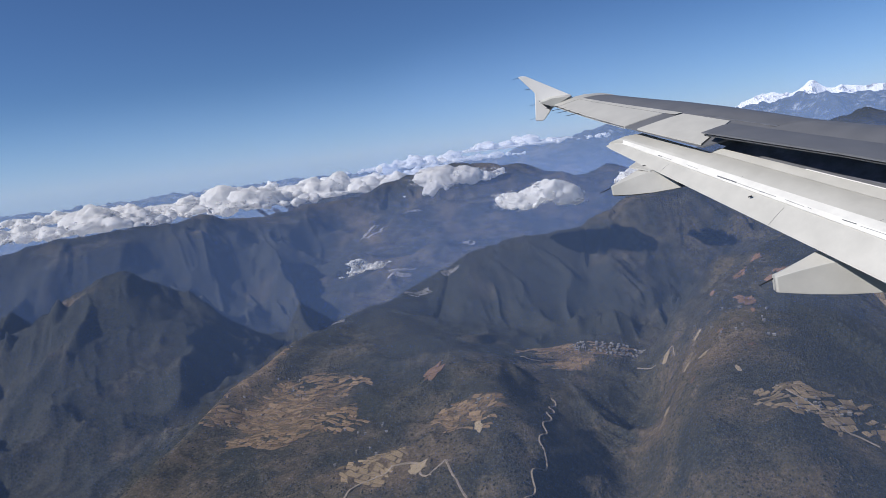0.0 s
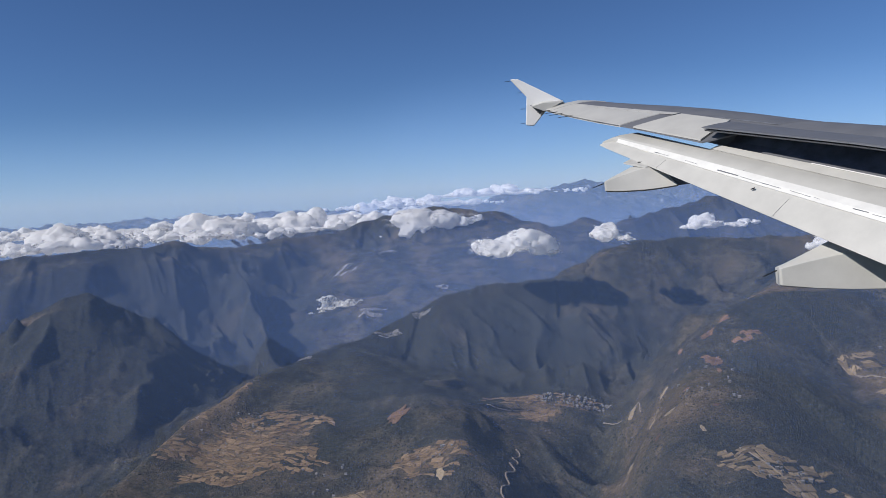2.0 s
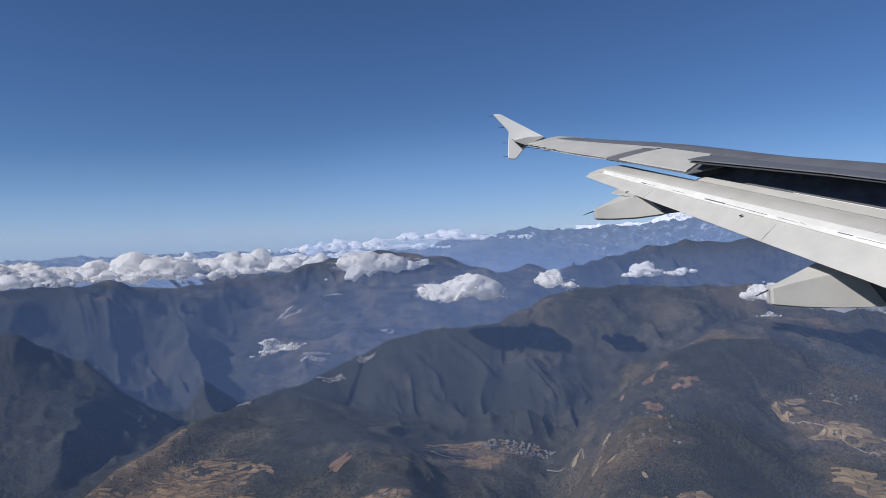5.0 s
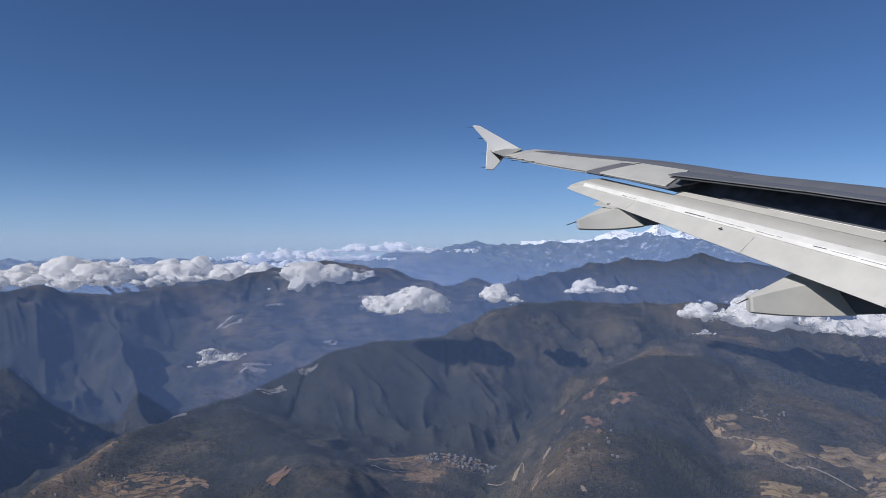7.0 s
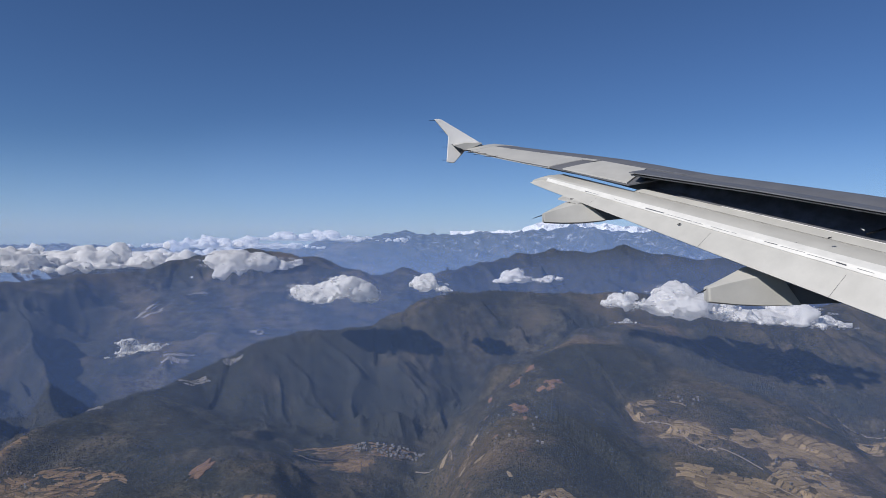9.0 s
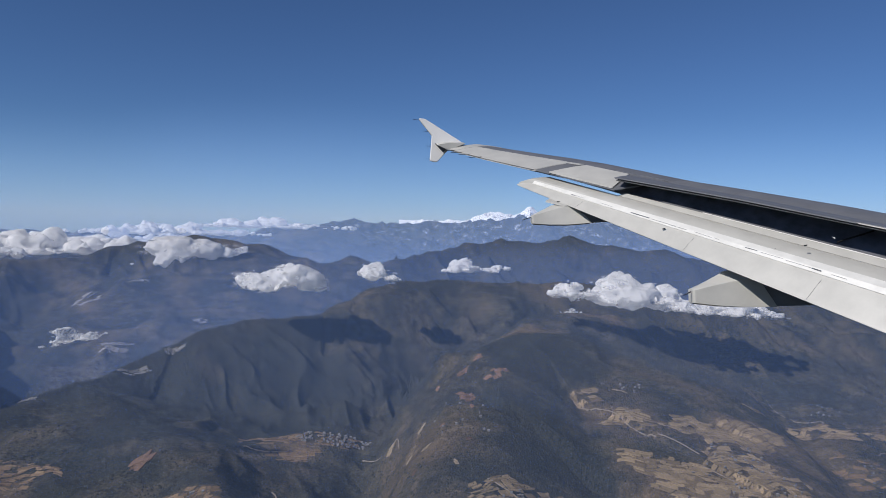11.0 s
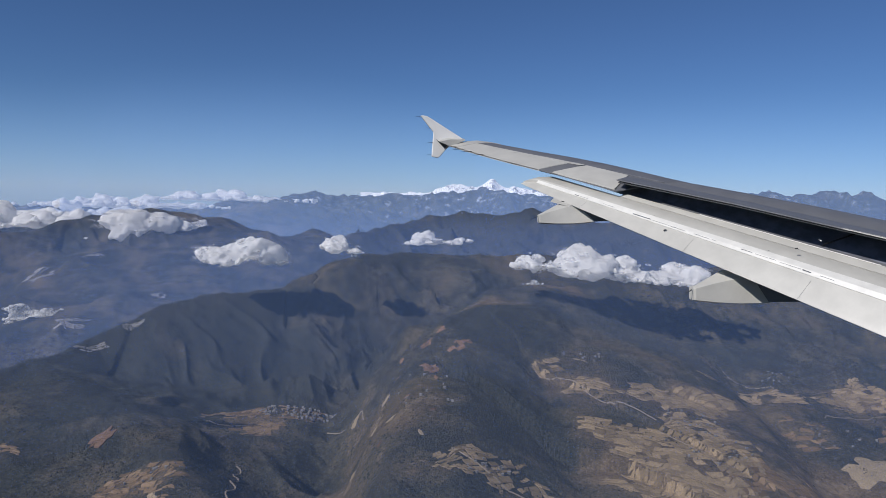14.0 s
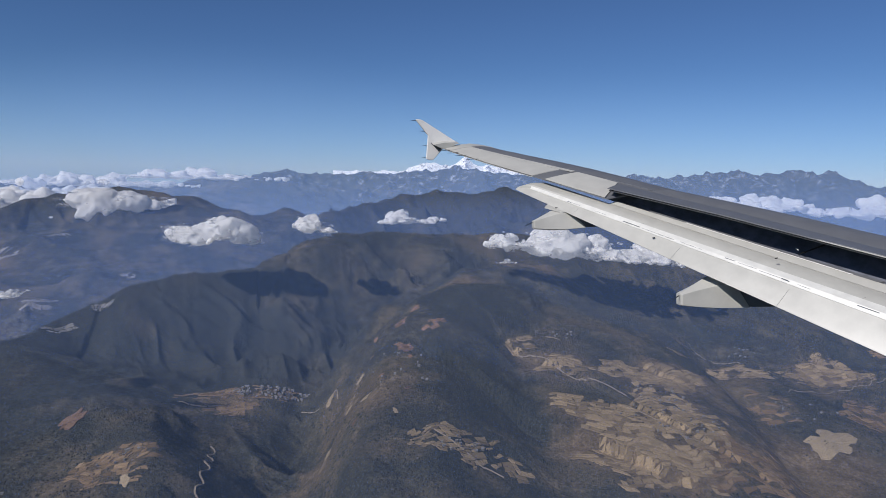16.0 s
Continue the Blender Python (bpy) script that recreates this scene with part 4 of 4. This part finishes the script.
def terraces(label, patches, mat, cell, seed, fill=0.95, gap=0.46):
    """One terraced hillside: its plots tile the slope, with narrow banks between, and are parts of it."""
    rnd = random.Random(seed)
    cx, cy = patches[0][0], patches[0][1]
    thing = new("terraced_fields")
    thing.matrix_basis = Matrix.Translation((cx, cy, float(ground_z([cx], [cy])[0])))
    tagged(thing, label, "fields", "terraced fields")
    w, d = cell
    for patch in patches:
        PATCHES.append(patch)
        px, py, rx, ry, rot = patch
        c, s = math.cos(radians(rot)), math.sin(radians(rot))
        v = -1.1 * ry
        while v < 1.1 * ry:
            dv = d * rnd.uniform(0.55, 1.5)
            u = -1.1 * rx - rnd.uniform(0, w)
            while u < 1.1 * rx:
                du = w * rnd.uniform(0.5, 1.8)
                mu, mv = u + du / 2, v + dv / 2
                e = (mu / rx) ** 2 + (mv / ry) ** 2
                edge = 1.0 + 2.6 * float(fbm(np.array([(px + mu) / 15]), np.array([(py + mv) / 15]), 3, seed)[0])
                if e < edge and rnd.random() < fill and hole(px + mu, py + mv, seed) < 0.17:
                    pts = []
                    cut = rnd.uniform(-0.25, 0.25) * dv
                    for k in range(14):
                        qu, qv = ((-1, -1), (-0.5, -1), (0, -1), (0.5, -1), (1, -1), (1, -0.3), (1, 0.3), (1, 1), (0.5, 1), (0, 1), (-0.5, 1), (-1, 1), (-1, 0.3), (-1, -0.3))[k]
                        uu = mu + qu * (du * 0.5 - gap) + (cut * qv if abs(qu) == 1 else 0)
                        vv = mv + qv * (dv * 0.5 - gap * 0.8) + rnd.uniform(-0.15, 0.15)
                        pts.append(warp(px + uu * c - vv * s, py + uu * s + vv * c))
                    drape("plot", pts, mat, thing, lift=0.3 + rnd.uniform(0, 0.3))
                u += du
            v += dv
    return thing


WIDE = (7.0, 4.0)
terraces("straw-coloured terraces in a strip below the woods", [(258, 540, 27, 10, 10), (273, 498, 22, 15, -14)], FIELD, WIDE, 1)
terraces("straw-coloured terraced fields on the upper slope", [(318, 490, 27, 16, 4), (352, 476, 40, 24, 10)], FIELD, WIDE, 21)
terraces("single pale field among the woods", [(420, 546, 13, 9, 10)], FIELD, (9, 7), 3)
terraces("block of pale terraces beside a wooded gully", [(482, 537, 32, 26, 9)], FIELD, WIDE, 22, 0.9)
terraces("straw-coloured terraces beyond the ravine", [(604, 544, 52, 28, -1)], FIELD, (8, 5), 4, 0.9)
terraces("small terraces on the far hillside", [(753, 600, 31, 9, -11)], BROWN, (8, 5), 41, 0.8)
terraces("dry straw-coloured terraces beside a wooded gully", [(258, 432, 26, 22, -15)], FIELD, WIDE, 2)
terraces("dry terraced fields stepped down the broad slope", [(257, 393, 27, 24, -20)], FIELD, WIDE, 23)
terraces("straw and brown terraces along the field track", [(310, 431, 38, 24, 6)], FIELD, WIDE, 24, 0.9)
terraces("brown and straw terraces in the middle of the slope", [(317, 396, 44, 26, 8)], FIELD, WIDE, 25, 0.85)
terraces("straw-coloured terraces on the lower slope", [(267, 364, 46, 22, -10)], FIELD, WIDE, 26, 0.9)
terraces("brown terraces above the gully", [(338, 363, 44, 26, 10)], BROWN, WIDE, 27, 0.75)
terraces("thin brown plots on a scrubby slope", [(450, 456, 22, 26, -5)], BROWN, WIDE, 28, 0.4)
terraces("brown terraces beside the sandy scar", [(560, 443, 37, 36, 1)], BROWN, (7, 5), 29, 0.7)
terraces("terraces round a small hamlet in the forest", [(130, 380, 33, 19, 25), (160, 365, 16, 14, 10)], FIELD, (5.2, 3.4), 5, 0.85)
terraces("brown plots beside the large village", [(-19, 618, 24, 17, -2), (-3, 578, 14, 15, 20)], BROWN, (5.5, 4.5), 9, 0.85)
terraces("small plots between the village houses", [(37, 616, 36, 17, 5)], BROWN, (4.6, 3.4), 91, 0.5)
terraces("brown terraces with a few bright plots", [(-71, 436, 29, 20, -20)], BROWN, (5.2, 2.8), 8, 0.7)
terraces("reddish bare plots on the spur", [(146, 575, 11, 5, -30), (170, 547, 12, 5, 10), (134, 530, 7, 6, 14), (160, 589, 6, 4, 0)], SOIL, (4, 3), 10, 0.85, 0.1)
terraces("narrow brown terraces on the steep ridge", [(-225, 527, 46, 32, -12)], BROWN, (6.5, 2.6), 6, 0.72)
terraces("narrow brown and straw terraces below the shoulder", [(-228, 482, 46, 30, -14)], BROWN, (6.5, 2.6), 31, 0.72)
terraces("brown plots strung along the ridge line", [(-290, 536, 16, 14, 21), (-280, 592, 14, 26, 15)], BROWN, (6, 3), 7, 0.7)
terraces("thin straw-coloured terraces below the woods", [(-188, 530, 26, 16, -20), (-185, 476, 30, 20, -20)], BROWN, (6, 2.6), 32, 0.6)
terraces("brown terraces on the outer flank of the ridge", [(-290, 492, 18, 18, 20)], BROWN, (6, 2.8), 33, 0.5)
terraces("straw-coloured terraces at the foot of the ridge", [(-128, 394, 34, 20, -15)], FIELD, (6, 2.8), 34, 0.65)
terraces("small pale plots along the ridge crest", [(-166, 758, 13, 5, 15), (-128, 792, 14, 5, 30), (-232, 672, 10, 6, 30)], FARFIELD, (6, 3), 35, 0.8)
terraces("pale distant plots in the deep valley", [(-319, 1182, 30, 12, 10), (-193, 1180, 14, 16, 0), (-147, 1063, 22, 10, 20)], FARFIELD, (7, 4.5), 11, 0.6)
terraces("pale plots above the valley bottom", [(-220, 951, 26, 11, 20), (-275, 850, 22, 14, 0), (-250, 1240, 22, 9, 0)], FARFIELD, (7, 4.5), 12, 0.6)


def blot(cx, cy, rx, ry, rot, mat, seed, name, label, category):
    rnd = random.Random(seed)
    c, s = math.cos(radians(rot)), math.sin(radians(rot))
    pts = []
    for k in range(30):
        t = k * math.tau / 30
        q = 0.78 + 0.2 * math.sin(2 * t + seed) + 0.12 * math.sin(5 * t + 2 * seed) + rnd.uniform(-0.1, 0.1)
        u, v = rx * math.cos(t) * q, ry * math.sin(t) * q
        pts.append((cx + u * c - v * s, cy + u * s + v * c))
    return tagged(drape(name, pts, mat, lift=0.6), label, category)


blot(451, 397, 27, 22, 10, SAND, 1, "sand_scar", "bare pale sandy scar above the ravine", "bare ground")
blot(-107, 517, 7, 19, -25, SOIL, 2, "landslide", "brown landslide scar in the woods", "bare ground")
blot(-60, 410, 4, 5, 0, SAND, 4, "bare_patch", "yellow bare patch on the slope", "bare ground")
blot(-97, 384, 9, 5, 10, SAND, 5, "bare_patch", "pale bare patch beside the road", "bare ground")
for k, (x, y) in enumerate([(99, 527), (122, 576), (79, 552), (77, 433), (102, 421), (136, 511), (92, 470), (108, 490), (70, 480), (118, 450), (86, 505), (112, 545), (62, 450)]):
    blot(x, y, random.Random(k).uniform(1.4, 3.4), random.Random(k + 50).uniform(1.8, 4.2), 47 * k, SOIL if k % 2 else SAND, 20 + k, "bare_patch", "dry rocky patch among scrub", "bare ground")


def track(points, width, label):
    """A dirt road draped over the slope, wobbling as it goes."""
    pts = []
    for (x0, y0), (x1, y1) in zip(points, points[1:]):
        n = max(2, int(math.hypot(x1 - x0, y1 - y0) / 2.5))
        for k in range(n):
            u = k / n
            x, y = x0 + (x1 - x0) * u, y0 + (y1 - y0) * u
            pts.append((x + 2.2 * math.sin(y * 0.21 + x * 0.13), y + 1.6 * math.sin(x * 0.23)))
    p = np.array(pts)
    d = np.gradient(p, axis=0)
    d /= np.linalg.norm(d, axis=1)[:, None] + 1e-9
    side = np.stack([-d[:, 1], d[:, 0]], -1) * width / 2
    rows = []
    for q, dz in ((p - side, -0.8), (p - side, 0.55), (p + side, 0.55), (p + side, -0.8)):
        rows.append(np.concatenate([q, (ground_z(p[:, 0], p[:, 1]) + dz)[:, None]], 1))
    n = len(p)
    verts = np.concatenate(rows)
    faces = [(r * n + k, r * n + k + 1, (r + 1) * n + k + 1, (r + 1) * n + k) for r in range(3) for k in range(n - 1)]
    ob = mesh_object("road", verts, faces, TRACK, False)
    return tagged(ob, label, "road", kind="structure")


track([(-14, 505), (-15, 470), (-16, 445), (-18, 418), (-21, 401), (-18, 388), (-23, 370), (-30, 340)], 1.0, "pale winding dirt road down the slope")
track([(-150, 360), (-125, 382), (-112, 390), (-97, 388), (-85, 367), (-81, 384), (-70, 365), (-60, 350)], 1.2, "pale winding dirt road on the lower slope")
track([(290, 437), (298, 418), (308, 407), (303, 386), (336, 393)], 0.9, "pale track between the terraces")
track([(238, 533), (266, 486), (279, 465), (295, 445)], 0.8, "pale track along the terraces")
track([(487, 483), (565, 505), (624, 514), (696, 532)], 0.9, "pale track across the ravine side")
track([(116, 393), (132, 374), (141, 361), (155, 358)], 0.8, "pale track by the hamlet")
track([(488, 624), (493, 574), (502, 560), (501, 553)], 0.8, "thin pale track up the hill")
track([(60, 580), (80, 560), (86, 540)], 0.8, "pale track below the village")
track([(-40, 590), (-20, 580), (0, 590)], 0.8, "pale track beside the village fields")


def house(size, seed):
    w, d, h = size
    thing = new("house")
    tagged(thing, "small pale farmhouse with a grey pitched roof", "house", "village houses")
    bm = bmesh.new()
    bmesh.ops.create_cube(bm, size=1, matrix=Matrix.Translation((0, 0, h / 2 - 0.4)) @ Matrix.Diagonal((w, d, h + 0.8, 1)))
    part("wall", bm, WALL, thing)
    bm = bmesh.new()
    o, e = 1.15, h * 0.55
    v = [bm.verts.new(p) for p in ((-w / 2 * o, -d / 2 * o, h), (w / 2 * o, -d / 2 * o, h), (w / 2 * o, d / 2 * o, h), (-w / 2 * o, d / 2 * o, h),
                                   (-w / 2 * o, 0, h + e), (w / 2 * o, 0, h + e))]
    for f in ((0, 1, 5, 4), (2, 3, 4, 5), (0, 4, 3), (1, 2, 5), (0, 3, 2, 1)):
        bm.faces.new([v[k] for k in f])
    part("roof", bm, ROOF, thing)
    return thing


first = None
rnd = random.Random(77)
for cx, cy, rx, ry, count in ((37, 616, 36, 16, 120), (132, 378, 18, 10, 14), (305, 407, 40, 30, 22), (325, 445, 30, 15, 16), (287, 555, 40, 10, 8), (-68, 438, 14, 8, 8), (-250, 530, 30, 30, 10),
                              (531, 588, 20, 12, 14), (-150, 440, 35, 30, 10), (483, 446, 40, 30, 10), (129, 497, 30, 40, 12), (-230, 1100, 30, 30, 10)):
    for _ in range(count):
        a, q = rnd.uniform(0, math.tau), math.sqrt(rnd.random())
        x, y = cx + rx * q * math.cos(a), cy + ry * q * math.sin(a)
        m = Matrix.Translation((x, y, float(ground_z([x], [y])[0]) + 0.6)) @ Matrix.Rotation(rnd.uniform(-0.5, 0.5), 4, "Z")
        if first is None:
            first = house((1.35, 0.95, 0.7), 1)
            first.matrix_basis = m
        else:
            ob = copy_thing(first, m)
            ob.scale = (rnd.uniform(0.7, 1.5), rnd.uniform(0.8, 1.3), rnd.uniform(0.8, 1.3))


def woods():
    """Conifers over the nearer slopes, sparser on the dry ground, none on the plots."""
    rng = np.random.default_rng(4)
    n = 212000
    a = np.radians(rng.uniform(-42, 54, n))
    r = np.sqrt(rng.uniform(320 ** 2, 960 ** 2, n))
    x, y = r * np.sin(a), r * np.cos(a)
    dense = fbm(x / 70, y / 70, 5, 31) * 2.2 + fbm(x / 12, y / 12, 3, 61) * 1.2 + 0.55 * dense_wood(x, y)
    keep = rng.uniform(-0.45, 0.85, n) < dense
    keep &= rng.random(n) > 0.95 * dryness(x, y)
    for patch in PATCHES:
        keep &= (in_patch(x, y, patch) > 0.9) | (rng.random(n) < 0.22)
    x, y = x[keep], y[keep]
    n = len(x)
    z = ground_z(x, y) - 0.3
    h = rng.uniform(0.6, 1.25, n) * np.clip(np.hypot(x, y) / 620, 0.9, 1.5)
    w = h * rng.uniform(0.7, 1.15, n)
    k = 4
    t = rng.uniform(0, math.tau, n)[:, None] + np.arange(k)[None, :] * math.tau / k
    ringr = w[:, None] * rng.uniform(0.75, 1.2, (n, k))
    low = np.stack([x[:, None] + ringr * np.cos(t), y[:, None] + ringr * np.sin(t), np.repeat((z + h * 0.12)[:, None], k, 1)], -1)
    mid = np.stack([x[:, None] + 0.62 * ringr * np.cos(t + 0.4), y[:, None] + 0.62 * ringr * np.sin(t + 0.4), np.repeat((z + h * 0.55)[:, None], k, 1)], -1)
    tip = np.stack([x + rng.normal(0, 0.1, n), y, z + h], -1)[:, None, :]
    verts = np.concatenate([low, mid, tip], 1).reshape(-1, 3)
    base = (np.arange(n) * (2 * k + 1))[:, None]
    faces = []
    for i in range(k):
        j = (i + 1) % k
        faces += [np.concatenate([base + i, base + j, base + k + j], 1), np.concatenate([base + i, base + k + j, base + k + i], 1),
                  np.concatenate([base + k + i, base + k + j, base + 2 * k], 1)]
    ob = grid_mesh("woods", verts, np.concatenate(faces), TREE)
    return tagged(ob, "dark green and brown woodland covering the slopes", "woods", kind="stuff")


woods()
